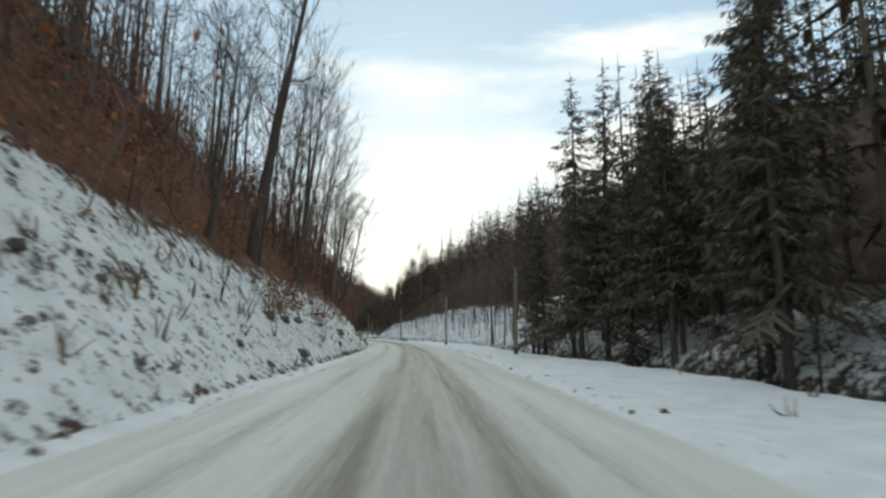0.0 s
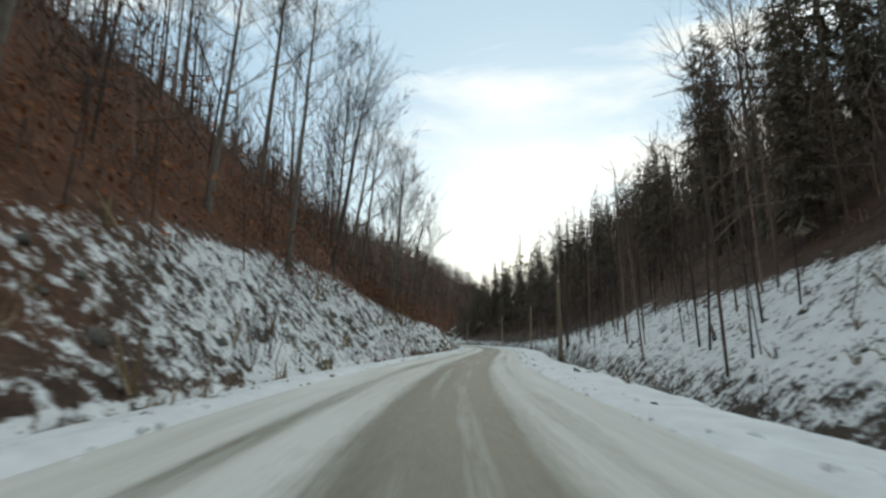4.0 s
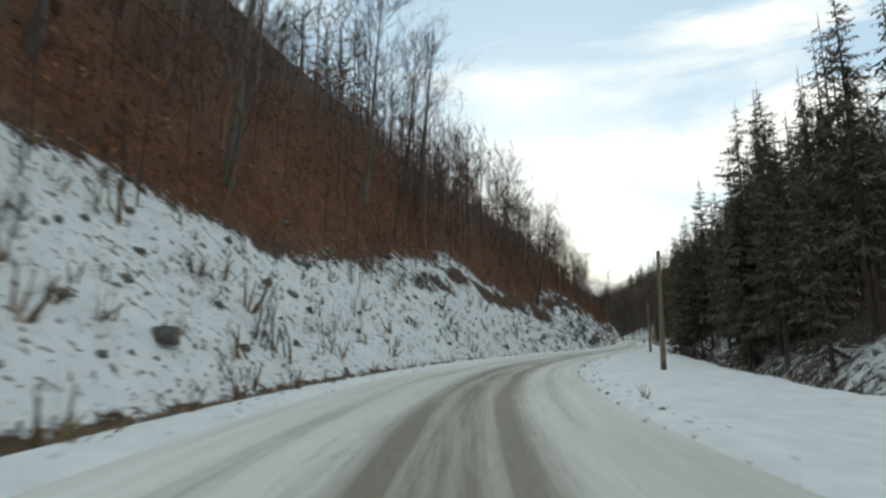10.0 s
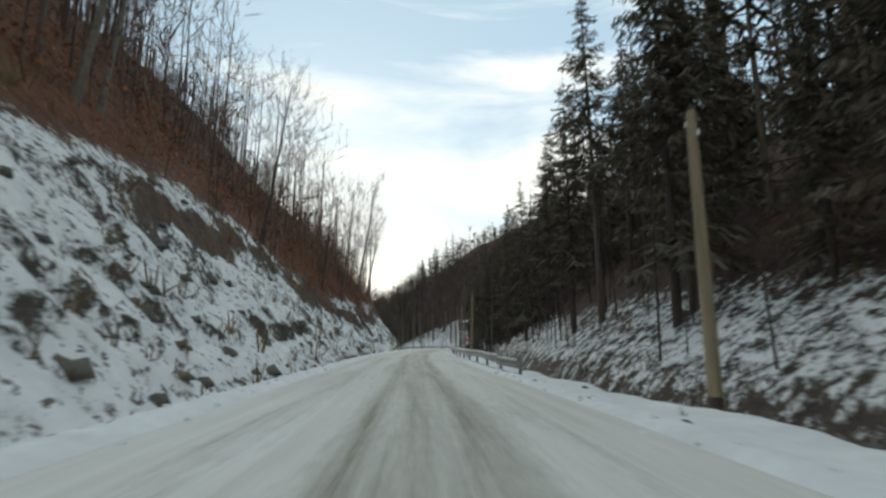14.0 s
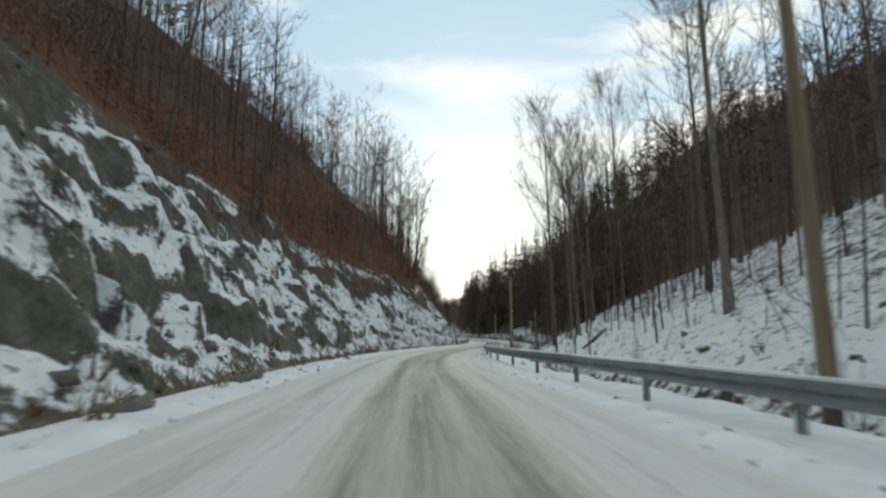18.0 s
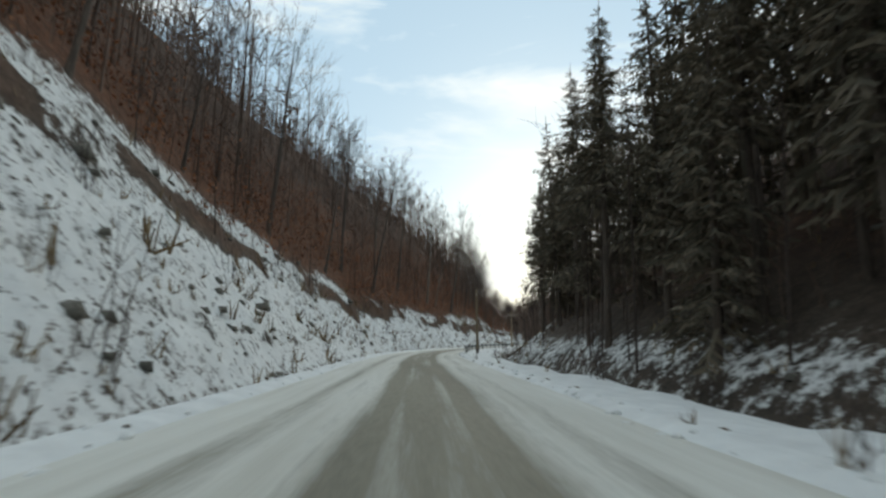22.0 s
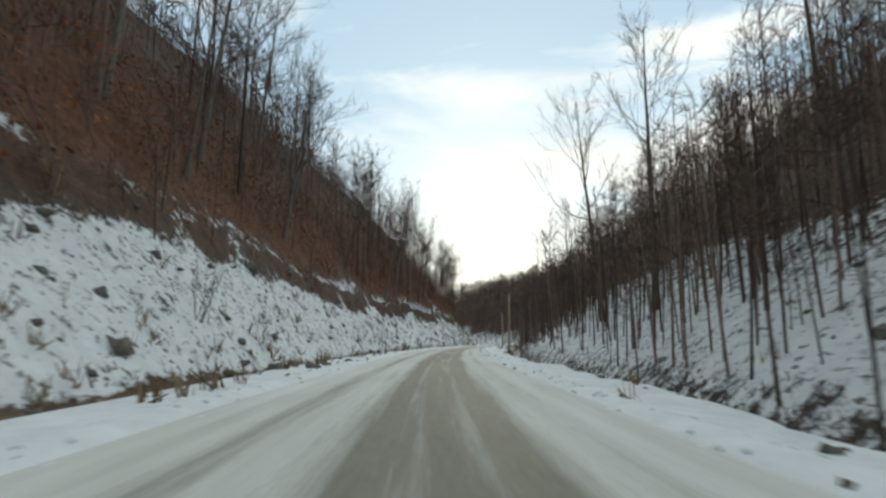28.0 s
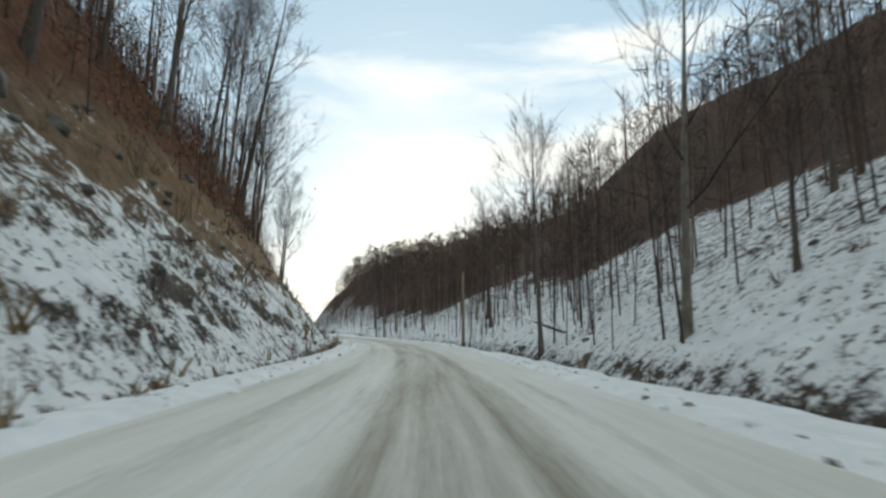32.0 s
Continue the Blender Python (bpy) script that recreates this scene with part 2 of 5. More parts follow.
M_SOIL = islands("brown_grit", [(0.2, (0.07, 0.05, 0.035)), (0.5, (0.16, 0.12, 0.085)), (0.8, (0.30, 0.25, 0.20))])
M_DRY = islands("dry_grass_stalks", [(0.2, (0.10, 0.065, 0.035)), (0.5, (0.20, 0.14, 0.075)), (0.8, (0.32, 0.24, 0.14))])


# ---- meshes ----
def mesh_of(name, V, F, mat, smooth=False):
    """A mesh from arrays of corners and four-cornered faces."""
    V, F = np.asarray(V, np.float32), np.asarray(F, np.int32)
    me = bpy.data.meshes.new(name)
    me.vertices.add(len(V))
    me.vertices.foreach_set("co", V.ravel())
    me.loops.add(F.size)
    me.loops.foreach_set("vertex_index", F.ravel())
    me.polygons.add(len(F))
    me.polygons.foreach_set("loop_start", np.arange(0, F.size, 4, dtype=np.int32))
    if smooth:
        me.polygons.foreach_set("use_smooth", np.ones(len(F), bool))
    me.update(calc_edges=True)
    me.materials.append(mat)
    return me


class Net:
    """Gathers tubes, blades and boxes into one mesh."""

    def __init__(self):
        self.v, self.f, self.n = [], [], 0

    def add(self, V, F):
        self.v.append(np.asarray(V, float))
        self.f.append(np.asarray(F, int) + self.n)
        self.n += len(V)

    def tube(self, pts, radii, sides=5):
        pts = np.asarray(pts, float)
        k = len(pts)
        d = np.gradient(pts, axis=0)
        d /= np.linalg.norm(d, axis=1)[:, None] + 1e-9
        ref = np.array([0.0, 0, 1]) if abs(d[0, 2]) < 0.8 else np.array([1.0, 0, 0])
        a = np.cross(d, ref)
        a /= np.linalg.norm(a, axis=1)[:, None] + 1e-9
        b = np.cross(d, a)
        th = np.arange(sides) * 2 * np.pi / sides
        ring = np.cos(th)[None, :, None] * a[:, None] + np.sin(th)[None, :, None] * b[:, None]
        V = (pts[:, None] + ring * np.asarray(radii, float)[:, None, None]).reshape(-1, 3)
        i = np.arange(k - 1)[:, None] * sides
        j = np.arange(sides)[None]
        j2 = (j + 1) % sides
        F = np.stack([i + j, i + j2, i + sides + j2, i + sides + j], -1).reshape(-1, 4)
        self.add(V, F)

    def cap(self, c, r, sides, up=1):
        th = np.arange(sides) * 2 * np.pi / sides
        V = np.stack([c[0] + r * np.cos(th), c[1] + r * np.sin(th), np.full(sides, c[2])], 1)
        F = [(0, q, q + 1, q + 2) for q in range(1, sides - 2, 2)]
        self.add(V, F)

    def quads(self, P):
        P = np.asarray(P, float).reshape(-1, 3)
        self.add(P, np.arange(len(P)).reshape(-1, 4))

    def box(self, lo, hi):
        x0, y0, z0 = lo
        x1, y1, z1 = hi
        V = [(x0, y0, z0), (x1, y0, z0), (x1, y1, z0), (x0, y1, z0), (x0, y0, z1), (x1, y0, z1), (x1, y1, z1), (x0, y1, z1)]
        self.add(V, [(0, 3, 2, 1), (4, 5, 6, 7), (0, 1, 5, 4), (1, 2, 6, 5), (2, 3, 7, 6), (3, 0, 4, 7)])

    def arrays(self):
        return np.concatenate(self.v), np.concatenate(self.f)

    def mesh(self, name, mat, smooth=False):
        V, F = self.arrays()
        return mesh_of(name, V, F, mat, smooth)


def part(name, me, parent, label=""):
    ob = new(name, me)
    ob.parent = parent
    return tagged(ob, label)


def hashed(ix, iy, seed):
    h = (ix.astype(np.int64) * 374761393 + iy.astype(np.int64) * 668265263 + seed * 1442695041) & 0xFFFFFFFF
    h = ((h ^ (h >> 13)) * 1274126177) & 0xFFFFFFFF
    return ((h ^ (h >> 16)) & 0xFFFF) / 65535.0


def vnoise(x, y, seed=0):
    ix, iy = np.floor(x), np.floor(y)
    fx, fy = x - ix, y - iy
    fx, fy = fx * fx * (3 - 2 * fx), fy * fy * (3 - 2 * fy)
    ix, iy = ix.astype(np.int64), iy.astype(np.int64)
    a, b = hashed(ix, iy, seed), hashed(ix + 1, iy, seed)
    c, d = hashed(ix, iy + 1, seed), hashed(ix + 1, iy + 1, seed)
    return (a + (b - a) * fx) * (1 - fy) + (c + (d - c) * fx) * fy - 0.5


def fbm(x, y, octaves=4, seed=0):
    s, amp = 0, 1.0
    for o in range(octaves):
        s = s + amp * vnoise(x * 2**o, y * 2**o, seed + o * 17)
        amp *= 0.5
    return s


# ---- the plan: the road's line, and the valley's cross-section along it ----
START, STEP = (-0.30, 0.04), 15
HEAD = [-8.2, -7.9, -6.8, -5.6, -4.6, -1.7, 2.6, 6.4, 8.3, 7.0, 2.0, -3.1, -6.0, -6.4, -5.7, -3.6, -0.9, 2.3, 6.1, 9.8, 12.0, 12.4, 12.0, 11.4, 8.9, -0.6, -11.1, -17.9, -19.9, -20.8, -21.8, -21.7, -21.4, -20.6, -19.3, -17.1, -16.3, -17.1, -19.2, -21.3, -22.5, -19.9, -13.3, -6.2, -1.9, 0.1, -1.5, -8.7, -15.4, -16.8, -11.9, -4.7, 0.4, 3.7, 5.5, 6.4, 6.7, 4.2, -1.0, -6.8, -10.9, -12.5, -11.7, -11.2, -9.6, -6.3, -1.7, 1.4, 1.5, 0.0, -2.0, -3.6, -4.8, -6.0, -7.7, -9.8, -11.9, -13.2, -10.5, -9.7, -7.7, -4.7, -0.7, 3.3, 7.3, 9.3, 9.3, 7.3, 5.3]
RISE = [0.00, -0.57, -0.80, -0.61, -0.56, -0.31, 0.05, -0.42, -0.78, -0.32, 0.16, 0.18, -0.58, -0.95, -0.84, -0.62, -0.31, -0.38, -0.26, -0.39, -0.88]
DS = 0.5
SS = np.arange(-90.0, 1700.0, DS)


def line_of_road():
    k = np.arange(len(HEAD)) * STEP
    h = np.radians(np.interp(SS, k, HEAD))
    ker = np.exp(-0.5 * (np.arange(-24, 25) * DS / 4.0) ** 2)
    h = np.convolve(np.pad(h, 24, "edge"), ker / ker.sum(), "valid")
    z = np.interp(SS, np.arange(len(RISE)) * 4 * STEP, RISE)
    kz = np.exp(-0.5 * (np.arange(-80, 81) * DS / 14.0) ** 2)
    z = np.convolve(np.pad(z, 80, "edge"), kz / kz.sum(), "valid")
    i0 = int(np.argmin(abs(SS)))
    x, y = np.cumsum(-np.sin(h)) * DS, np.cumsum(np.cos(h)) * DS
    x, y = x - x[i0] + START[0], y - y[i0] + START[1]
    kb = np.exp(-0.5 * (np.arange(-240, 241) * DS / 50.0) ** 2)
    kb /= kb.sum()

    def blur(v):
        return np.convolve(np.concatenate([v[0] + (v[1] - v[0]) * np.arange(-240, 0), v, v[-1] + (v[-1] - v[-2]) * np.arange(1, 241)]), kb, "valid")

    return x, y, h, z, blur(x), blur(y), blur(h)


CX, CY, CH, CZ, BX, BY, BH = line_of_road()

# along, foot of the bank, its height, slope above, set-back of the hill, bare rock, snow on the bank
LEFT = [(-90, 4.4, 4.2, 1.15, 0, 0.1, 0.78), (35, 4.4, 4.2, 1.15, 0, 0.1, 0.74), (82, 4.4, 3.9, 1.15, 0, 0.1, 0.7), (97, 4.6, 2.7, 1.15, 0, 0.1, 0.5), (116, 4.8, 3.2, 1.15, 0, 0.05, 0.27), (154, 5.6, 3.0, 1.1, 0, 0.05, 0.25), (166, 5.8, 4.4, 1.05, 0, 0.2, 0.6), (190, 5.8, 4.0, 1.05, 0, 0.1, 0.62),
        (215, 5.6, 3.6, 0.95, 8, 0.1, 0.75), (300, 5.3, 3.1, 1.2, 24, 0, 0.92), (322, 5.4, 4.2, 1.25, 10, 0, 0.88), (338, 5.5, 4.6, 1.15, 1, 0.1, 0.74), (385, 5.6, 6.8, 1.45, 0, 0.2, 0.84), (425, 5.0, 8.0, 1.4, 0, 0.3, 0.84), (455, 5.0, 5.6, 1.2, 0, 0.3, 0.8)]
LEFT += [(484, 5.0, 11.0, 1.1, 0, 1, 0.5), (500, 5.0, 10.8, 1.1, 0, 0.9, 0.55), (514, 5.0, 9.0, 1.15, 0, 0.4, 0.76), (540, 5.1, 8.2, 1.2, 0, 0.4, 0.76), (575, 5.2, 5.8, 1.25, 0, 0.4, 0.72), (600, 5.3, 5.8, 1.25, 0, 0.3, 0.74), (640, 5.5, 8.2, 1.2, 0, 0.4, 0.74), (665, 5.7, 10.5, 1.0, 0, 1, 0.5), (695, 5.9, 9.2, 1.0, 0, 0.9, 0.52), (718, 5.9, 7.2, 1.2, 0, 0.5, 0.66),
         (740, 6.0, 7.8, 1.32, 0, 0.4, 0.72), (810, 4.9, 9.0, 1.4, 0, 0.25, 0.8)]
LEFT += [(885, 5.2, 5.6, 1.3, 0, 0.2, 0.82), (912, 5.4, 5.2, 1.3, 0, 0.2, 0.82), (978, 6.2, 5.4, 1.3, 0, 0.2, 0.76), (985, 6.2, 7.6, 1.2, 0, 0.95, 0.45), (994, 6.2, 7.2, 1.2, 0, 0.95, 0.45), (1001, 6.4, 5.0, 1.3, 0, 0.2, 0.76), (1070, 6.9, 6.0, 1.4, 0, 0.2, 0.8), (1140, 6.0, 6.9, 1.4, 0, 0.35, 0.76), (1225, 5.5, 9.0, 1.42, 0, 0.3, 0.66), (1776, 5.2, 5.3, 1.1, 0, 0.2, 0.75)]
# along, width of the flat verge, slope, height of the ridge, height to which snow lies
RIGHT = [(-88.8, 9.24, 0.77, 110, 3.4), (44.4, 10, 0.75, 110, 3.4), (85, 13.5, 0.55, 80, 9.0), (111, 14.5, 0.52, 78, 9.5), (140, 8.6, 0.7, 82, 6.0), (152, 6.6, 0.76, 84, 4.6), (166, 5.9, 0.8, 84, 4.0), (185, 6.16, 0.84, 85, 4.08), (255, 7.92, 0.82, 85, 1.6), (300, 8.3, 0.8, 85, 1.5), (330, 8.8, 0.72, 85, 1.9),
         (352, 9.5, 0.72, 85, 3.4), (380, 13.0, 0.74, 85, 1.6), (430, 11.0, 0.8, 100, 1.4), (448, 8.2, 0.84, 110, 5.4), (476, 7.6, 0.84, 110, 11.0), (498, 6.9, 0.84, 110, 10.0), (512, 6.7, 0.84, 110, 4.5), (530, 6.6, 0.84, 110, 3.4), (640, 7.04, 0.72, 85, 4.76)]
RIGHT += [(667, 6.8, 0.66, 80, 14.0), (709, 6.0, 0.56, 80, 13.0), (724, 5.6, 0.6, 90, 6.0), (741, 5.7, 0.72, 95, 2.6), (766, 5.8, 0.76, 95, 1.7), (814, 7.04, 0.84, 110, 1.9), (876, 6.6, 0.76, 105, 2.2), (890, 6.4, 0.74, 105, 4.4), (900, 6.3, 0.74, 100, 9.5), (912, 6.16, 0.76, 85, 9.0), (922, 6.0, 0.76, 85, 2.2), (958, 4.9, 0.8, 85, 2.0), (976, 4.84, 0.82, 85, 3.2), (1002, 5.0, 0.8, 85, 4.4),
          (1021.2, 5.28, 0.72, 85, 5.8), (1095.2, 6.6, 0.72, 85, 7.2), (1147, 6.6, 0.70, 80, 8.6), (1183, 6.16, 0.66, 43, 12.0), (1221, 6.0, 0.60, 44, 10.0), (1270, 7.5, 0.60, 42, 8.0), (1308, 10, 0.5, 34, 6), (1350, 13, 0.36, 42, 5), (1430, 10, 0.36, 40, 5), (1776, 8, 0.36, 40, 5)]
LEFT, RIGHT = np.array(LEFT, float), np.array(RIGHT, float)
BANK = 1.25


# stretches of the right-hand slope where spruce stands: from, to, nearest, number
SPRUCE = [(2, 55, 11.5, 44), (133, 165, 42, 8), (168, 228, 17, 26), (232, 262, 17, 14), (263, 344, 14, 50), (398, 436, 13.5, 40), (436, 476, 10.5, 50), (476, 585, 11, 96), (580, 637, 9, 62), (738, 852, 10, 104), (852, 880, 13, 34)]


def is_spruce(s):
    k = 0
    for a, b, near, num in SPRUCE:
        k = k + smooth01(a - 6, a + 6, s) * smooth01(b + 6, b - 6, s) * (num > 30)
    return np.clip(k, 0, 1)


def col(table, i, s):
    return np.interp(s, table[:, 0], table[:, i])


def smooth01(a, b, x):
    t = np.clip((x - a) / (b - a), 0, 1)
    return t * t * (3 - 2 * t)


def ground_xy(s, u):
    """Across the valley: u metres to the right of the road's middle, s metres along it."""
    i = lambda v: np.interp(s, SS, v)
    w = smooth01(14, 75, abs(u))
    x = (1 - w) * (i(CX) + u * np.cos(i(CH))) + w * (i(BX) + u * np.cos(i(BH)))
    y = (1 - w) * (i(CY) + u * np.sin(i(CH))) + w * (i(BY) + u * np.sin(i(BH)))
    return x, y


def profile(s, u):
    """Height of the ground, and how far it is snowy, rocky and ochre."""
    s, u = np.broadcast_arrays(np.asarray(s, float), np.asarray(u, float))
    zr = np.interp(s, SS, CZ)
    wob = fbm(s * 0.045, u * 0.05, 3, 3)
    # left side
    w = np.maximum(-u, 0)
    foot, bh, up, back, rock, bsnow = (col(LEFT, i, s) for i in range(1, 7))
    bh = bh * (1 + 0.28 * fbm(s * 0.06, s * 0.0 + 7.3, 3, 5))
    top = foot + bh / BANK
    rise = np.clip((w - foot) * BANK, 0, bh)
    x = np.maximum(w - top, 0)
    slope = np.where(x < back, 0.42 * x, 0.42 * back + up * (x - back))
    hill = 110 * (1 - np.exp(-slope / 110))
    zl = rise + hill
    zl = zl - 0.30 * np.exp(-(((w - foot + 0.45) / 0.30) ** 4)) + 0.16 * np.exp(-(((w - 3.6) / 0.45) ** 2))
    on = smooth01(foot, foot + 1.5, w)
    rough = on * (0.35 + 1.0 * rock * smooth01(top + 2, top - 1, w))
    zl = zl + rough * 0.9 * fbm(s * 0.35, w * 0.5, 4, 11) * np.minimum(1, 0.35 + rock) + on * 1.2 * wob * np.minimum(w / 12, 3)
    step = rock * on * smooth01(top + 1, top - 1, w)
    strata = rise / 1.9 + s * 0.035 + 1.9 * fbm(s * 0.11, w * 0.16, 3, 31)
    zl = zl + step * (1.25 * (np.floor(strata) - strata + 0.5) + 1.15 * fbm(s * 0.8, w * 0.8, 3, 33))
    zl = zl + on * smooth01(top + 3, top, w) * 0.16 * fbm(s * 0.8, w * 0.9, 3, 37)
    cap = smooth01(-0.2, 0.2, fbm(s * 0.03, s * 0 + 4.4, 2, 91) + 0.19) * (1 - smooth01(1, 6, back)) * smooth01(395, 430, s)
    cap = np.maximum(cap, smooth01(545, 560, s) * smooth01(650, 635, s))
    zl = zl + 0.55 * cap * on * smooth01(-0.35, 0.25, w - top + 0.9 + 1.1 * fbm(s * 0.2, s * 0 + 9.1, 3, 95))
    # right side
    r = np.maximum(u, 0)
    flat, tan, ridge, shigh = (col(RIGHT, i, s) for i in range(1, 5))
    flat = flat * (1 + 0.25 * fbm(s * 0.035, s * 0 + 2.1, 2, 9))
    x2 = np.maximum(r - flat - 1.8, 0)
    tan = tan * (1 + 0.6 * smooth01(14, 60, x2) * (0.55 * smooth01(760, 825, s) * smooth01(960, 905, s) + 0.7 * smooth01(995, 1055, s) * smooth01(1180, 1140, s) + 2.0 * smooth01(1140, 1220, s) * smooth01(1360, 1310, s)))
    climb = ridge * 1.25 * (1 - np.exp(-x2 * tan / ridge / 1.25))
    zv = -0.03 * np.clip(r - 3.5, 0, 8) - 0.85 * np.exp(-(((r - flat - 1.0) / 0.9) ** 2)) + climb
    onr = smooth01(3.3, 5.5, r)
    zv = zv + onr * (0.22 * fbm(s * 0.5, r * 0.5, 3, 21) + 1.5 * wob * np.minimum(r / 18, 3) * smooth01(flat, flat + 8, r))
    zv = zv + 0.12 * np.exp(-(((r - 3.6) / 0.4) ** 2))
    # a cut mound with a bare face, and a crag, beside the verge
    mound = 1.75 * np.exp(-(((s - 789) / 6.0) ** 4)) * smooth01(6.0, 8.5, r) * smooth01(20, 11, r)
    crag = np.exp(-(((s - 493) / 11.0) ** 2)) * smooth01(5.6, 8.5, r) * smooth01(15, 10, r)
    zv = zv + mound * (1 + 0.9 * fbm(s * 0.55, r * 0.55, 4, 23)) + crag * (0.5 + 1.9 * fbm(s * 0.8, r * 1.0, 4, 25))
    z = zr + np.where(u < 0, zl, zv)
    z = z + smooth01(120, 420, abs(u)) * (40 + 90 * fbm(s * 0.004, u * 0.004, 3, 41))
    z = z + 26 * smooth01(1320, 1520, s) * smooth01(8, 40, abs(u))
    z = z - 0.06 * smooth01(3.3, 3.0, abs(u))
    # covers
    edge = 0.8 * fbm(s * 0.12, u * 0.12, 3, 51)
    above = smooth01(-0.5, 1.6, w - top + 2.2 * edge)
    sl = np.where(w < foot, 1.15, bsnow * (1 - above) + (-0.06 + 0.1 * fbm(s * 0.08, u * 0.1, 3, 61)) * above)
    hi = climb - shigh * (1 + 0.22 * edge + 0.45 * fbm(s * 0.05, r * 0.02, 3, 55))
    # right slope's snow is thinned for debris, and to put its shade into colour
    sr = np.where(r < flat - 0.5, 1.15, 0.50 - 0.70 * smooth01(-0.9, 1.3, hi)) - 0.55 * np.exp(-(((r - flat - 1.0) / 0.7) ** 2))
    lip = np.exp(-(((w - top + 0.9 + 1.1 * fbm(s * 0.2, s * 0 + 9.1, 3, 95)) / 0.42) ** 2)) * cap * smooth01(-0.35, -0.02, fbm(s * 0.22, w * 0.5, 3, 97))
    ditch = np.exp(-(((w - foot + 0.42 + 0.12 * fbm(s * 0.3, s * 0 + 3.3, 2, 99)) / 0.42) ** 4)) * (0.55 + 0.45 * smooth01(-0.2, 0.2, fbm(s * 0.03, s * 0 + 1.7, 2, 93)))
    sl = sl - 1.15 * lip - 1.45 * ditch
    sr = sr - 0.22 * is_spruce(s) * smooth01(flat, flat + 4, r)
    snow = np.where(u < 0, sl, sr)
    rocky = np.where(u < 0, np.clip(rock * (1 - above) + 0.3 * on * (1 - above), 0, 1), np.clip(0.5 * smooth01(flat, flat + 1, r) * (1 - smooth01(flat + 4, flat + 9, r)), 0, 1))
    face = np.where(u > 0, smooth01(0.5, 1.0, mound) * smooth01(9.0, 8.2, r + 0.9 * edge + 0.5 * fbm(s * 0.9, r * 0.9, 3, 27)) * smooth01(7.0, 7.5, r + 0.9 * edge + 0.6 * fbm(s * 0.7, r * 0.7, 3, 28)), 0)
    snow = snow + np.where(u > 0, 0.30 * smooth01(0.35, 0.9, mound) * smooth01(14, 11, r), 0) - 1.0 * face - 0.08 * np.where(u > 0, crag, 0)
    rocky = np.maximum(rocky, np.where(u > 0, crag, 0))
    rocky = np.maximum(rocky, np.where(u < 0, 0.5 * ditch, 0))
    rocky = rocky * np.where(u < 0, 1 - 0.85 * lip, 1)
    field = np.where(u < 0, smooth01(4, 12, back) * above * smooth01(back + 6, back, x), 0)
    cut = np.where(u < 0, smooth01(1175, 1215, s) * smooth01(0.3, 0.75, rise / bh) * (1 - above), 0)
    band = np.where(u < 0, smooth01(1000, 1012, s) * smooth01(1046, 1034, s) * smooth01(0.55, 0.75, rise / bh) * smooth01(2.5, 0.5, w - top), 0)
    sandy = np.where(u < 0, ditch * smooth01(395, 415, s) * smooth01(540, 515, s), 0)
    snow = snow - 0.34 * cut - 0.6 * band
    ochre = np.clip(0.75 * field + cut * 0.8 + 0.5 * face + 0.5 * band + sandy + np.where(u < 0, 0.4 * ditch, 0), 0, 1)
    leafy = np.where(u < 0, smooth01(-1.5, 0.5, w - top) * smooth01(20, 5, w - top), 0)
    earth = np.where(u < 0, on * (1 - smooth01(0.3, 0.55, bsnow)), 0)
    leafy = np.maximum(leafy, np.where(u < 0, np.maximum(0.75 * earth, 0.5 * lip), 0))
    rocky = rocky * (1 - 0.9 * earth)
    return z, snow, rocky, ochre, leafy


def put(s, u, sink=0.0):
    """The place on the ground at s, u."""
    x, y = ground_xy(np.float64(s), np.float64(u))
    return Vector((float(x), float(y), float(profile(s, u)[0]) - sink))


def heading(s):
    return math.degrees(float(np.interp(s, SS, CH)))


def sheet(name, s, u, mat, attributes=()):
    S, U = np.meshgrid(s, u, indexing="ij")
    x, y = ground_xy(S, U)
    z, *rest = profile(S, U)
    V = np.stack([x, y, z], -1).reshape(-1, 3)
    n = len(u)
    i = (np.arange(len(s) - 1)[:, None] * n + np.arange(n - 1)[None]).ravel()
    F = np.stack([i, i + 1, i + n + 1, i + n], 1)
    me = mesh_of(name, V, F, mat, True)
    for label, values in zip(attributes, rest):
        at = me.attributes.new(label, "FLOAT", "POINT")
        at.data.foreach_set("value", np.ascontiguousarray(values, np.float32).ravel())
    return me


def build_ground():
    near = np.concatenate([np.arange(2.9, 7.4, 0.28), np.arange(7.4, 17, 0.48)])
    far = 17 * 1.15 ** np.arange(0, 32)
    one = np.concatenate([near, far[far < 720]])
    bank = np.concatenate([np.arange(2.9, 3.9, 0.28), np.arange(3.9, 7.4, 0.17), one[one > 7.39]])
    u = np.concatenate([-bank[::-1], [-2.0, 0.0, 2.0], one])
    runs = ((-80, -10, 2.0), (-10, 480, 0.62), (480, 550, 0.42), (550, 655, 0.62), (655, 712, 0.42), (712, 776, 0.62), (776, 803, 0.42), (803, 1215, 0.62), (1215, 1300, 1.4), (1300, 1690, 4.0))
    s = np.concatenate([np.arange(*run) for run in runs])
    ob = new("ground", sheet("ground", s, u, M_GROUND, ("snow", "rock", "ochre", "leafy")))
    tagged(ob, "snow-covered valley ground with brown leaf litter and rocky banks", "ground", kind="structure")


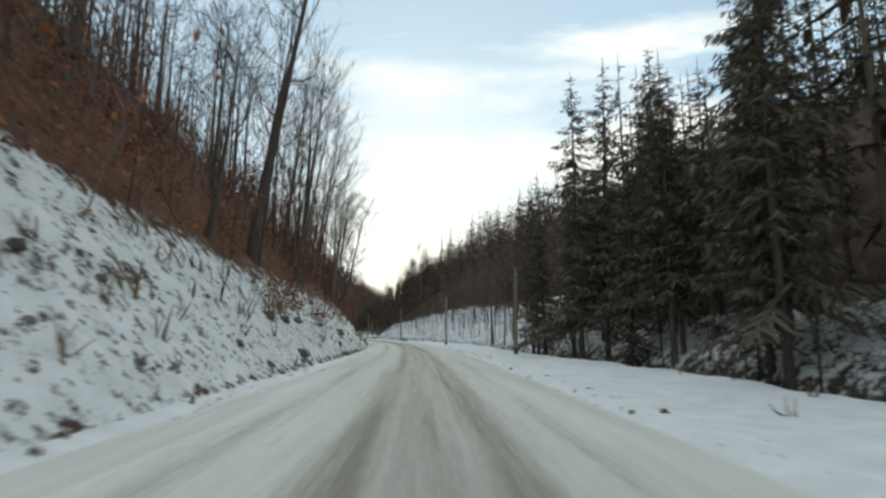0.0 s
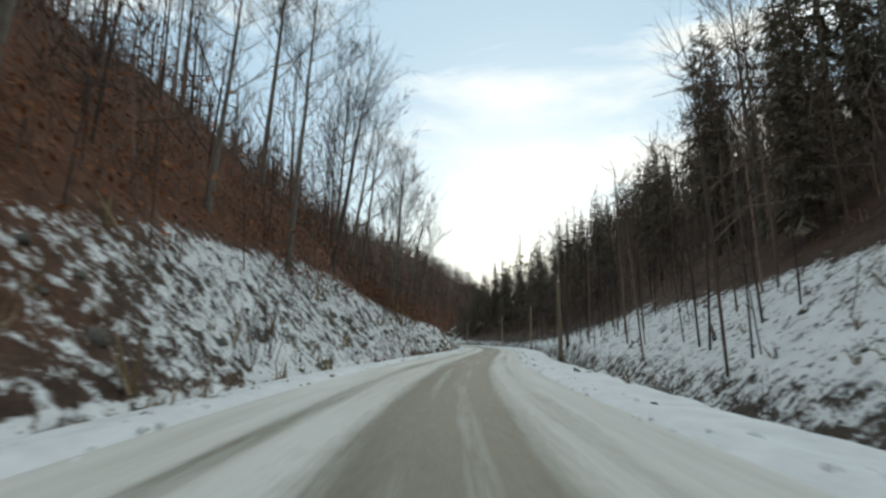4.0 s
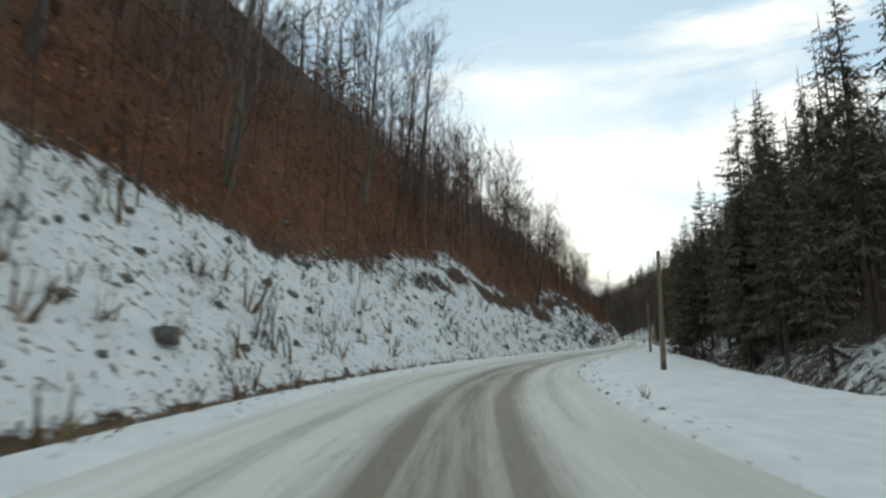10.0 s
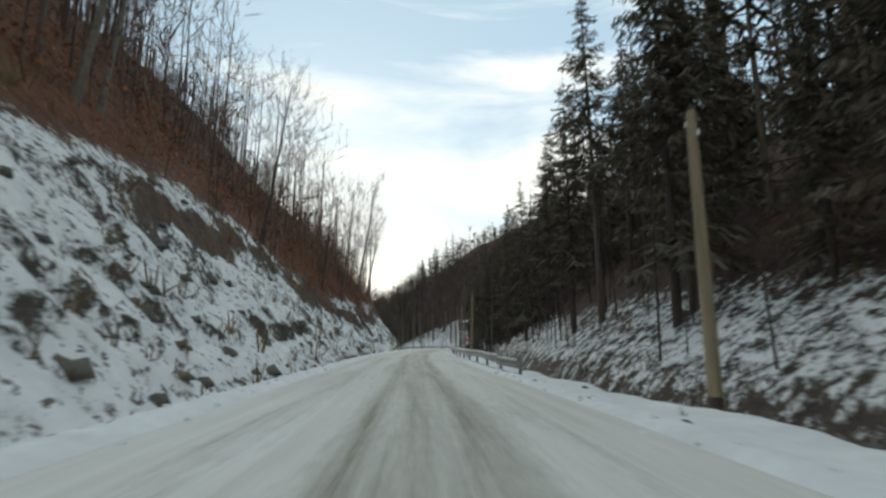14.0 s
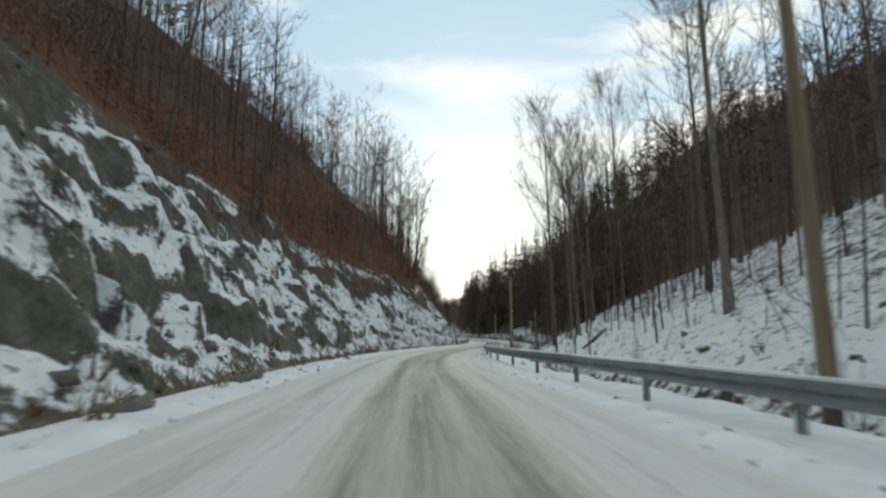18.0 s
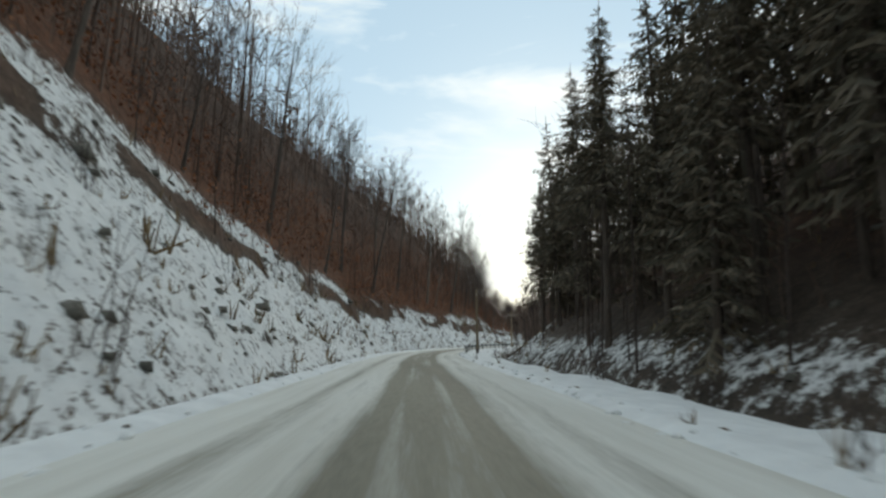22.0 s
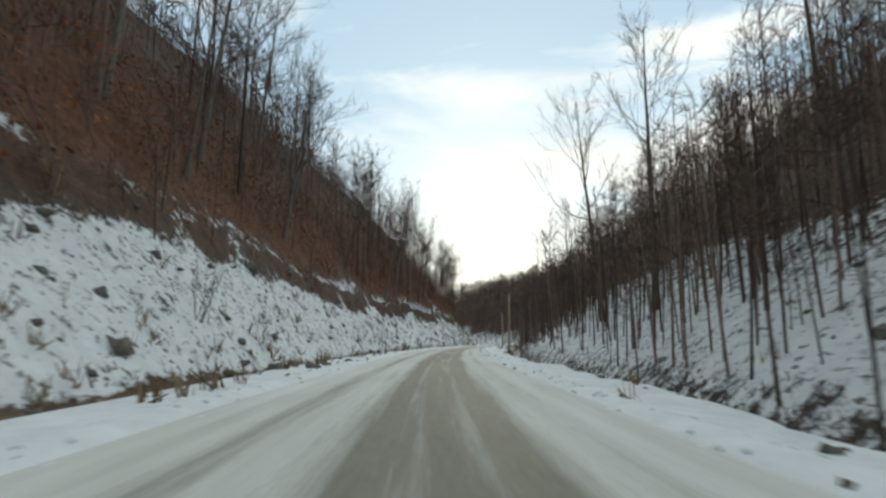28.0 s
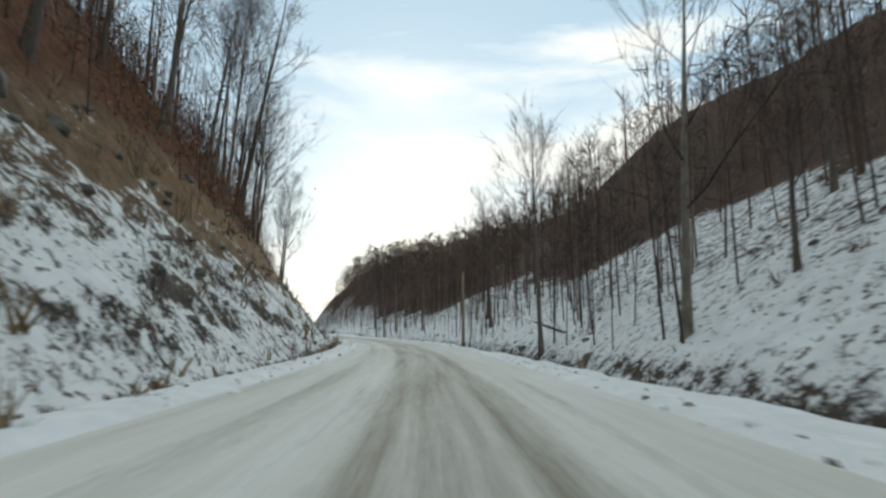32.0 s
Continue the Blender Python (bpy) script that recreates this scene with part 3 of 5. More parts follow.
def build_road():
    u = np.arange(-3.15, 3.16, 0.14)
    s = np.concatenate([np.arange(-80, 1260, 2.0), np.arange(1260, 1690, 4.0)])
    S, U = np.meshgrid(s, u, indexing="ij")
    x, y = ground_xy(S, U)
    worn = np.interp(S, BARE_S, BARE)
    wander = 0.35 * fbm(S * 0.012, S * 0, 2, 71)
    V = U + wander
    tracks = np.zeros_like(V)
    for c, wd, amt in ((-0.45, 0.38, 0.75), (1.0, 0.38, 0.8), (-2.0, 0.28, 0.35), (0.25, 0.85, 0.6), (2.1, 0.28, 0.2)):
        tracks = np.maximum(tracks, amt * np.exp(-(((V - c) / wd) ** 2)))
    bare = worn * tracks * 1.25 + 0.12 - 0.5 * smooth01(2.1, 3.0, abs(U))
    z = np.interp(S, SS, CZ) + 0.012 - 0.03 * bare + 0.03 * fbm(S * 0.2, U * 3, 2, 81) - 0.02 * (U / 3.2) ** 2 + 0.05 * smooth01(2.6, 3.15, abs(U))
    n = len(u)
    i = (np.arange(len(s) - 1)[:, None] * n + np.arange(n - 1)[None]).ravel()
    F = np.stack([i, i + 1, i + n + 1, i + n], 1)
    me = mesh_of("road", np.stack([x, y, z], -1).reshape(-1, 3), F, M_ROAD, True)
    at = me.attributes.new("bare", "FLOAT", "POINT")
    at.data.foreach_set("value", np.ascontiguousarray(bare, np.float32).ravel())
    uv = me.uv_layers.new(name="along")
    L = F.ravel()
    uv.data.foreach_set("uv", np.stack([U.ravel()[L], S.ravel()[L]], 1).astype(np.float32).ravel())
    tagged(new("road", me), "two-lane road of packed snow with grey wheel tracks", "road", kind="structure")


# bareness of the wheel tracks; lowered at 385 and 444, painting in road glare
BARE_S = [-89, 37, 89, 163, 222, 311, 385, 444, 503, 592, 651, 740, 829, 903, 947, 1036, 1140, 1184, 1228, 1776]
BARE = [0.6, 0.6, 0.9, 1.05, 0.9, 1.05, 0.75, 0.5, 0.45, 0.4, 0.5, 0.9, 1.0, 0.8, 0.5, 1.0, 0.9, 0.6, 0.45, 0.5]
build_ground()
build_road()


# ---- trees ----
def unit(v):
    return v / (np.linalg.norm(v) + 1e-9)


def blade(net, a, c, w, rg):
    """A thin flat shoot from a to c."""
    d = c - a
    q = unit(np.cross(d, rg.normal(0, 1, 3))) * w / 2
    net.quads([a - q, a + q, c + q * 0.35, c - q * 0.35])


def bare_tree(seed, H, limbs, subs, twigs, lean=0.03, low=0.35, spread=0.34, r0=None, far=False):
    """A leafless broad-leaved tree: trunk, and a crown of upswept limbs and fine twigs, as two meshes."""
    rg = np.random.RandomState(seed)
    r0 = r0 or 0.010 * H + 0.03
    trunk, crown = Net(), Net()
    n = 4 if far else 9
    r0 *= 0.62 if far else 1
    t = np.linspace(0, 1, n)
    sway = np.cumsum(rg.normal(0, lean * H / 9, (n, 2)), 0)
    P = np.stack([sway[:, 0] * t, sway[:, 1] * t, t * H - 0.4], 1)
    R = r0 * (1 - 0.93 * t) + 0.008
    R[0] *= 1.4
    trunk.tube(P, R, 4 if far else 7)
    for i in range(limbs):
        f = low + (0.97 - low) * ((i + rg.rand()) / limbs) ** 0.85
        base = np.array([np.interp(f, t, P[:, c]) for c in range(3)])
        az = rg.rand() * 1.5 + i * 2.4
        ln = H * spread * rg.uniform(0.65, 1.2) * (1.3 - f)
        d = unit(np.array([math.cos(az), math.sin(az), rg.uniform(0.45, 1.5)]))
        pts = [base]
        k = 2 if far else 4
        for q in range(k):
            d = unit(d + rg.normal(0, 0.15, 3) + np.array([0, 0, 0.22]))
            pts.append(pts[-1] + d * ln / k)
        pts = np.array(pts)
        rb = max(0.014, np.interp(f, t, R) * rg.uniform(0.32, 0.5))
        g5 = np.linspace(0, 1, k + 1)
        if far:
            for q in range(k):
                blade(crown, pts[q], pts[q + 1], 2.4 * rb * (1 - 0.4 * q), rg)
        else:
            crown.tube(pts, rb * np.array([1, 0.8, 0.6, 0.42, 0.22]), 3)
        for k2 in range(subs):
            g = 0.12 + 0.88 * (k2 + rg.rand()) / subs
            sb = np.array([np.interp(g, g5, pts[:, c]) for c in range(3)])
            dd = unit(unit(pts[-1] - pts[0]) + rg.normal(0, 0.5, 3) + np.array([0, 0, 0.25]))
            sl = ln * rg.uniform(0.3, 0.6) * (1.25 - 0.5 * g)
            mid = sb + dd * sl * 0.5
            dd2 = unit(dd + rg.normal(0, 0.2, 3) + np.array([0, 0, 0.25]))
            end = mid + dd2 * sl * 0.5
            if far:
                blade(crown, sb, end, 0.07, rg)
            else:
                blade(crown, sb, mid, rb * 0.6 + 0.012, rg)
                blade(crown, mid, end, rb * 0.4 + 0.01, rg)
            for m in range(twigs):
                tb = sb + (end - sb) * rg.uniform(0.2, 1.0)
                td = unit(dd2 + rg.normal(0, 0.5, 3) + np.array([0, 0, 0.2]))
                blade(crown, tb, tb + td * sl * rg.uniform(0.35, 0.8), 0.055 if far else 0.022, rg)
    return trunk, crown


def spruce(seed, H, levels, per, clear=0.08, fine=True):
    """A spruce: a straight trunk, and whorls of drooping boughs hung with short needled shoots."""
    rg = np.random.RandomState(seed)
    trunk, crown = Net(), Net()
    z = np.linspace(-0.4, H, 6)
    trunk.tube(np.stack([0 * z, 0 * z, z], 1), (0.008 * H + 0.03) * (1.02 - np.linspace(0, 1, 6)) + 0.01, 6)
    down = np.array([0, 0, -1.0])
    shoots = 15 if fine else 4
    wide = 0.062 if fine else 0.14
    quads = []
    for i in range(levels):
        f = clear + (0.985 - clear) * (i / levels) ** 0.92
        reach = 0.18 * H * (1 - f) ** 0.7 * rg.uniform(0.8, 1.15) + 0.10
        for k in range(per):
            if rg.rand() < 0.06:
                continue
            az = rg.rand() * 6.283
            R = reach * rg.uniform(0.5, 1.12)
            o = np.array([math.cos(az), math.sin(az), 0])
            q = np.array([-o[1], o[0], 0])
            droop = rg.uniform(0.15, 0.55) - 0.45 * f
            root = np.array([0, 0, f * H + rg.uniform(-0.6, 0.6) * H / levels])
            bough = lambda g: root + o * R * g + down * R * (droop * g + 0.25 * g * (1 - g))
            w = q * R * (0.035 if fine else 0.07)
            quads.append([bough(0.0) - w, bough(0.0) + w, bough(1.0) + w * 0.2, bough(1.0) - w * 0.2])
            for m in range(shoots):
                g = 0.12 + 0.86 * (m + rg.rand()) / shoots
                e = bough(g)
                side = (1 if m % 2 else -1) * rg.uniform(0.25, 1.0)
                ln = R * rg.uniform(0.2, 0.36) * (1.2 - 0.6 * g)
                way = unit(o * rg.uniform(0.2, 0.7) + q * side + down * rg.uniform(0.2, 0.9))
                tip = e + way * ln
                v = unit(np.cross(way, rg.normal(0, 1, 3))) * (R + 0.5) * wide * 0.5
                quads.append([e - v * 0.8, e + v * 0.8, tip + v * 0.3, tip - v * 0.3])
    crown.quads(quads)
    top = np.array([0, 0, H])
    crown.quads([top + (-0.05, 0, -0.9), top + (0.05, 0, -0.9), top + (0.01, 0, 0.5), top + (-0.01, 0, 0.5)])
    return trunk, crown


def brush(seed, stems, leaves, size, leaf=1.0):
    """A clump of thin stems that has kept dead leaves."""
    rg = np.random.RandomState(seed)
    net, lf = Net(), Net()
    for i in range(stems):
        b = np.array([*rg.normal(0, 0.32 * size, 2), -0.2])
        d = unit(np.array([*rg.normal(0, 0.38, 2), 1.0]))
        tip = b + d * size * rg.uniform(0.6, 1.15)
        mid = (b + tip) / 2 + rg.normal(0, 0.08, 3)
        blade(net, b, mid, 0.05, rg)
        blade(net, mid, tip, 0.035, rg)
        for m in range(2):
            blade(net, b + (tip - b) * rg.uniform(0.3, 0.8), tip + rg.normal(0, 0.22 * size, 3), 0.025, rg)
        for k in range(leaves // stems):
            c = b + (tip - b) * rg.uniform(0.1, 1.0) + rg.normal(0, 0.17 * size, 3)
            n1, n2 = unit(rg.normal(0, 1, 3)), unit(rg.normal(0, 1, 3))
            sz = rg.uniform(0.07, 0.19) * leaf
            lf.quads([c, c + n1 * sz, c + (n1 + n2) * sz, c + n2 * sz])
    return net, lf


def thicket(seed, H):
    """Close-standing bare young growth, many thin upright shoots."""
    rg = np.random.RandomState(seed)
    net = Net()
    for i in range(8):
        a = np.array([*rg.normal(0, 1.1, 2), -0.6])
        h = H * rg.uniform(0.6, 1.1)
        mid = a + np.array([*rg.normal(0, 0.3, 2), h * 0.5])
        tip = mid + np.array([*rg.normal(0, 0.55, 2), h * 0.5])
        blade(net, a, mid, 0.08, rg)
        blade(net, mid, tip, 0.065, rg)
        for k in range(3):
            c = a + (tip - a) * rg.uniform(0.3, 0.95)
            blade(net, c, c + np.array([*rg.normal(0, 0.8, 2), rg.uniform(0.5, 1.9)]), 0.075, rg)
    return net


def far_tree(seed, H):
    """A leafless tree of a distant hillside: stem, and a rounded crown of a few broad sprays."""
    rg = np.random.RandomState(seed)
    net = Net()
    top = np.array([*rg.normal(0, 0.4, 2), H])
    blade(net, np.array([0, 0, -1.0]), top, 0.3, rg)
    for i in range(15):
        a = top * rg.uniform(0.2, 0.85)
        d = unit(np.array([*rg.normal(0, 1, 2), rg.uniform(0.3, 1.4)]))
        blade(net, a, a + d * H * rg.uniform(0.18, 0.34), rg.uniform(0.14, 0.34), rg)
    return net


def slim(seed, H):
    """A slender forest tree: thin bare stem, and a narrow crown of fine upright twigs."""
    rg = np.random.RandomState(seed)
    net = Net()
    top = np.array([*rg.normal(0, 0.35, 2), H])
    mid = top * 0.5 + rg.normal(0, 0.08, 3)
    net.tube([(0, 0, -0.5), mid, top], [0.06, 0.045, 0.012], 4)
    for i in range(11):
        f = rg.uniform(0.34, 0.98)
        a = mid * 2 * f if f < 0.5 else mid + (top - mid) * (f * 2 - 1)
        d = unit(np.array([*rg.normal(0, 1, 2), rg.uniform(0.5, 1.6)]))
        c = a + d * H * rg.uniform(0.12, 0.24) * (1.3 - f)
        blade(net, a, c, 0.042, rg)
        for k in range(5):
            e = a + (c - a) * rg.uniform(0.25, 1.0)
            blade(net, e, e + unit(d + rg.normal(0, 0.6, 3)) * H * rg.uniform(0.06, 0.14), 0.032, rg)
    return net


def scatter(name, arrays, places, mat, label, category):
    """Many small or far plants as one object: each of places is (variant, x, y, z, turn, size)."""
    vs, fs, n = [], [], 0
    for k, (V, F) in enumerate(arrays):
        P = np.array([p[1:] for p in places if p[0] % len(arrays) == k])
        if not len(P):
            continue
        c, s = np.cos(P[:, 3]), np.sin(P[:, 3])
        X = V[None, :, 0] * c[:, None] - V[None, :, 1] * s[:, None]
        Y = V[None, :, 0] * s[:, None] + V[None, :, 1] * c[:, None]
        W = np.stack([X, Y, np.repeat(V[None, :, 2], len(P), 0)], -1) * P[:, 4, None, None] + P[:, None, :3]
        vs.append(W.reshape(-1, 3))
        fs.append((F[None] + (np.arange(len(P)) * len(V))[:, None, None]).reshape(-1, 4) + n)
        n += W.shape[0] * W.shape[1]
    ob = new(name, mesh_of(name, np.concatenate(vs), np.concatenate(fs), mat))
    return tagged(ob, label, category, kind="stuff")


def both(t, c):
    a, b = t.arrays(), c.arrays()
    return np.concatenate([a[0], b[0]]), np.concatenate([a[1], b[1] + len(a[0])])


def spots(n, s0, s1, u0, u1, seed, thin=None):
    """Places at random: s, u, x, y, z."""
    rg = np.random.RandomState(seed)
    s, u = rg.uniform(s0, s1, n), rg.uniform(u0, u1, n)
    if thin is not None:
        keep = rg.rand(n) < thin(s, u)
        s, u = s[keep], u[keep]
    x, y = ground_xy(s, u)
    z = profile(s, u)[0]
    return s, u, x, y, z


# ---- forest ----
def left_top(s):
    return col(LEFT, 1, s) + col(LEFT, 2, s) / BANK


def in_field(s, u):
    """The open meadow on the left."""
    return (u < 0) & (s > 246) & (col(LEFT, 4, s) > 4) & (-u < left_top(s) + col(LEFT, 4, s) + 3)


def plant(root_name, meshes, part_name, s, u, size, turn, tilt, tags):
    root = new(root_name, meshes[0])
    root.location, root.scale = put(s, u, 0.1), (size, size, size)
    root.rotation_mode = "ZYX"
    root.rotation_euler = (tilt[0], tilt[1], turn)
    part(part_name, meshes[1], root)
    tagged(root, *tags)


def towards_road(s, amount):
    h = radians(heading(s))
    return -math.sin(h) * amount, math.cos(h) * amount


def plant_all():
    rg = np.random.RandomState(4)
    any_turn = lambda: rg.rand() * 6.28
    trees = []
    for k in range(7):
        H = (16, 13, 18, 14, 17, 11, 15)[k]
        tr, cr = bare_tree(100 + k, H, 15, 6, 6, low=(0.3, 0.35, 0.45, 0.4, 0.5, 0.25, 0.42)[k], spread=(0.48, 0.46, 0.40, 0.46, 0.38, 0.48, 0.44)[k])
        trees.append((tr.mesh("trunk", M_BARK if k % 3 else M_PALE, True), cr.mesh("crown", M_TWIG)))
    for k in range(5):
        H = (7, 9, 6, 10, 12)[k]
        tr, cr = bare_tree(140 + k, H, 10, 3, 3, low=0.4, spread=0.24, r0=0.05, lean=0.07)
        trees.append((tr.mesh("trunk", M_BARK, True), cr.mesh("crown", M_TWIG)))
    cones = []
    for k in range(5):
        tr, cr = spruce(200 + k, (20, 17, 23, 15, 19)[k], 28, 7, (0.16, 0.22, 0.40, 0.10, 0.48)[k])
        cones.append((tr.mesh("trunk", M_BARK, True), cr.mesh("crown", M_NEEDLE)))
    # the large old trees that stand out by the road
    old = []
    for k in range(3):
        tr, cr = bare_tree(170 + k, (21, 19, 22)[k], 20, 8, 8, low=(0.32, 0.40, 0.46)[k], spread=(0.44, 0.40, 0.36)[k], r0=(0.25, 0.20, 0.18)[k])
        old.append((tr.mesh("trunk", M_PALE, True), cr.mesh("branches", M_TWIG)))
    for k, (s, u, size) in enumerate([(677, 13.5, 1.0), (672, 8.4, 0.95), (686, 12.0, 0.95), (682, 19, 0.9), (690, 22, 0.9), (664, 17, 0.9), (658, 12, 0.85), (696, 16, 0.95), (715, 9.2, 1.0), (722, 13, 0.9), (189, -17.8, 1.25), (380, -13, 0.85),
                                     (1088, -20, 0.95), (1114, -25, 1.0), (1186, 10.4, 0.7), (1189, 12.2, 0.75), (1214, 7.6, 0.75), (926, 10, 0.9), (931, 13, 0.8), (168, 19, 0.85), (175, 22, 0.9), (180, 17, 0.8), (958, -15.3, 0.9), (176, -9.5, 0.9), (1283, 9, 0.8), (1286, 12, 0.85), (1290, 15, 0.8), (1294, 10, 0.75), (110, -13, 1.0), (118, -17, 1.0), (128, -12.5, 1.0), (134, -16, 1.05), (143, -12, 0.95), (152, -15, 1.0), (161, -13.5, 0.9), (197, -14, 1.0), (206, -17, 1.0), (652, 24, 0.85), (668, 27, 0.9), (676, 31, 0.85), (688, 29, 0.9), (694, 34, 0.85), (700, 26, 0.9), (704, 21, 0.85), (660, 33, 0.8), (410, -15, 0.95), (424, -18, 1.0), (900, 12, 0.85), (905, 15, 0.9), (910, 10.5, 0.8), (898, 18, 0.9), (918, 14, 0.85), (712, 11, 0.95), (718, 15.5, 1.0), (727, 11, 0.9), (731, 16, 0.95), (736, 13, 0.9), (222, -13, 1.0), (232, -15, 1.0), (215, -12, 0.95), (980, -15, 0.95), (1000, -17, 1.0), (1060, -16, 1.0), (1142, -15, 1.0), (1152, -17, 0.95), (1240, -16, 1.0), (1256, -15, 0.95), (1222, -13.4, 0.8), (1230, -14.2, 0.85), (1240, -13.2, 0.8), (1250, -13.6, 0.85), (1256, -10.8, 0.7), (1263, -11, 0.75), (1270, -10.4, 0.7)]):
        plant("old_beech", old[k % 3], "crown", s, u, size, any_turn(), towards_road(s, 0.16 if k == 11 else 0.07 if u < 0 else -0.03), ("tall leafless beech with a pale grey-brown trunk", "tree", "old beeches"))
    # nearest broad-leaved trees, above the bank and beyond the verge
    left, right = ("leafless grey-brown tree on the leaf-covered slope", "tree", "bare trees on the slopes"), ("leafless slender tree on the snowy slope", "tree", "bare trees on the slopes")
    n = 0
    behind = []
    for s, u, *_ in zip(*spots(330, -10, 1290, -26, -7, 7)):
        if -u > left_top(s) + 0.6 and not in_field(s, u) and n < 185:
            n += 1
            if -u > left_top(s) + 6.5:
                behind.append((n, *put(s, u, 0.1), any_turn(), rg.uniform(0.95, 1.3)))
                continue
            plant("bare_tree", trees[rg.randint(0, 7)], "crown", s, u, rg.uniform(1.0, 1.4), any_turn(), towards_road(s, rg.uniform(0.0, 0.17)), left)
    # a row that leans out over the edge of the bank
    edge_rg = np.random.RandomState(9)
    for s in [*np.arange(11, 110, 15.0), *np.arange(4, 1290, 15.0)]:
        s = s + edge_rg.uniform(-5, 5)
        u = -left_top(s) - edge_rg.uniform(0.4, 3.0)
        if not in_field(s, u):
            plant("bare_tree", trees[edge_rg.randint(0, 7)], "crown", s, u, edge_rg.uniform(0.75, 1.1), edge_rg.rand() * 6.28, towards_road(s, edge_rg.uniform(0.08, 0.2)), left)
    n = 0
    for s, u, *_ in zip(*spots(520, -10, 1290, 7, 38, 8)):
        if u > float(col(RIGHT, 1, s)) + 1.5 and rg.rand() > 0.75 * is_spruce(s) and n < 260:
            n += 1
            if u > float(col(RIGHT, 1, s)) + 13:
                behind.append((n, *put(s, u, 0.1), any_turn(), rg.uniform(0.7, 1.0) * (0.55 if 85 < s < 168 else 1)))
                continue
            plant("bare_tree", trees[rg.randint(0, 12)], "crown", s, u, rg.uniform(0.75, 1.1) * (0.6 if 85 < s < 168 else 1), any_turn(), rg.normal(0, 0.04, 2), right)
    deeper = []
    for a, b, near, num in SPRUCE:
        for s, u, *_ in zip(*spots(num, a, b, near - 1, near + 11, 30 + a)):
            size = rg.uniform(0.72, 1.02) * (0.6 if near > 40 else 1)
            if u < near + 4.6 or near > 40:
                plant("spruce", cones[rg.randint(0, 5) if s > 506 else (2, 4)[rg.randint(0, 2)] if s > 462 else (0, 1, 3)[rg.randint(0, 3)]], "crown", s, u, size, any_turn(), rg.normal(0, 0.02, 2), ("dark green spruce among other spruces on the slope", "tree", "spruces on the slope"))
            else:
                deeper.append((len(deeper), *put(s, u, 0.1), any_turn(), size))
    # the woods farther up
    fl = [both(*bare_tree(300 + k, (16, 18, 13, 15)[k], 10, 4, 2, low=0.3, spread=0.46, far=True)) for k in range(4)]
    s, u, x, y, z = spots(950, -20, 1600, -50, -12, 11)
    p = [(i, x[i], y[i], z[i], any_turn(), rg.uniform(0.75, 1.25)) for i in range(len(s)) if -u[i] > left_top(s[i]) + 1 and not in_field(s[i], u[i])]
    p += behind
    s, u, x, y, z = spots(1000, -20, 1600, 18, 65, 12, lambda s, u: 1 - 0.85 * is_spruce(s))
    p += [(i, x[i], y[i], z[i], any_turn(), rg.uniform(0.6, 1.05)) for i in range(len(s))]
    scatter("bare_woods", fl, p, M_WOODS, "leafless grey-brown woods covering the steep slopes", "woods")
    th = [thicket(350 + k, (5, 7, 6, 8.5)[k]).arrays() for k in range(4)]
    s, u, x, y, z = spots(4700, -20, 1550, -60, -8, 15)
    p = [(i, x[i], y[i], z[i], any_turn(), rg.uniform(0.6, 1.1)) for i in range(len(s)) if -u[i] > left_top(s[i]) + 2 and not in_field(s[i], u[i])]
    s, u, x, y, z = spots(2900, -20, 1550, 12, 70, 16, lambda s, u: 1 - 0.8 * is_spruce(s))
    low = profile(s, u)[1]
    p += [(i, x[i], y[i], z[i], any_turn(), rg.uniform(0.6, 1.1)) for i in range(len(s)) if low[i] < 0.42 and u[i] > float(col(RIGHT, 1, s[i])) + 3]
    scatter("thicket", th, p, M_WOODS, "dense brown leafless thicket on the slopes", "thicket")
    sl = [slim(370 + k, (8, 10, 11.5, 7, 9)[k]).arrays() for k in range(5)]
    s, u, x, y, z = spots(3200, -20, 1500, 7, 46, 17, lambda s, u: 1 - 0.85 * is_spruce(s))
    p = [(i, x[i], y[i], z[i], any_turn(), rg.uniform(0.7, 1.15)) for i in range(len(s)) if u[i] > float(col(RIGHT, 1, s[i])) + 1.6 + 3 * rg.rand()]
    s, u, x, y, z = spots(1300, 955, 1150, 6, 20, 27)
    p += [(i, x[i], y[i], z[i], any_turn(), rg.uniform(0.45, 1.0)) for i in range(len(s)) if u[i] > float(col(RIGHT, 1, s[i])) + 2]
    s, u, x, y, z = spots(900, -20, 1500, -30, -9, 18)
    p += [(i, x[i], y[i], z[i], any_turn(), rg.uniform(0.8, 1.3)) for i in range(len(s)) if -u[i] > left_top(s[i]) + 1 and not in_field(s[i], u[i])]
    scatter("young_woods", sl, p, M_WOODS, "close-standing slender leafless young trees on the snowy slope", "woods")
    # dark saplings and stems close to the foot of the slope
    s, u, x, y, z = spots(3000, -20, 1300, 6, 24, 23)
    p = [(i, x[i], y[i], z[i], any_turn(), rg.uniform(0.35, 0.95)) for i in range(len(s)) if float(col(RIGHT, 1, s[i])) + 1.8 < u[i] < float(col(RIGHT, 1, s[i])) + 11]
    s, u, x, y, z = spots(900, -20, 1300, -16, -6, 24)
    p += [(i, x[i], y[i], z[i], any_turn(), rg.uniform(0.25, 0.7)) for i in range(len(s)) if -1.5 < -u[i] - left_top(s[i]) < 4 and not in_field(s[i], u[i])]
    scatter("saplings", sl, p, M_TWIG, "thin dark leafless saplings at the foot of the slope", "saplings")
    fc = [both(*spruce(320 + k, (18, 21, 15)[k], 12, 5, 0.14, False)) for k in range(3)]
    p = deeper
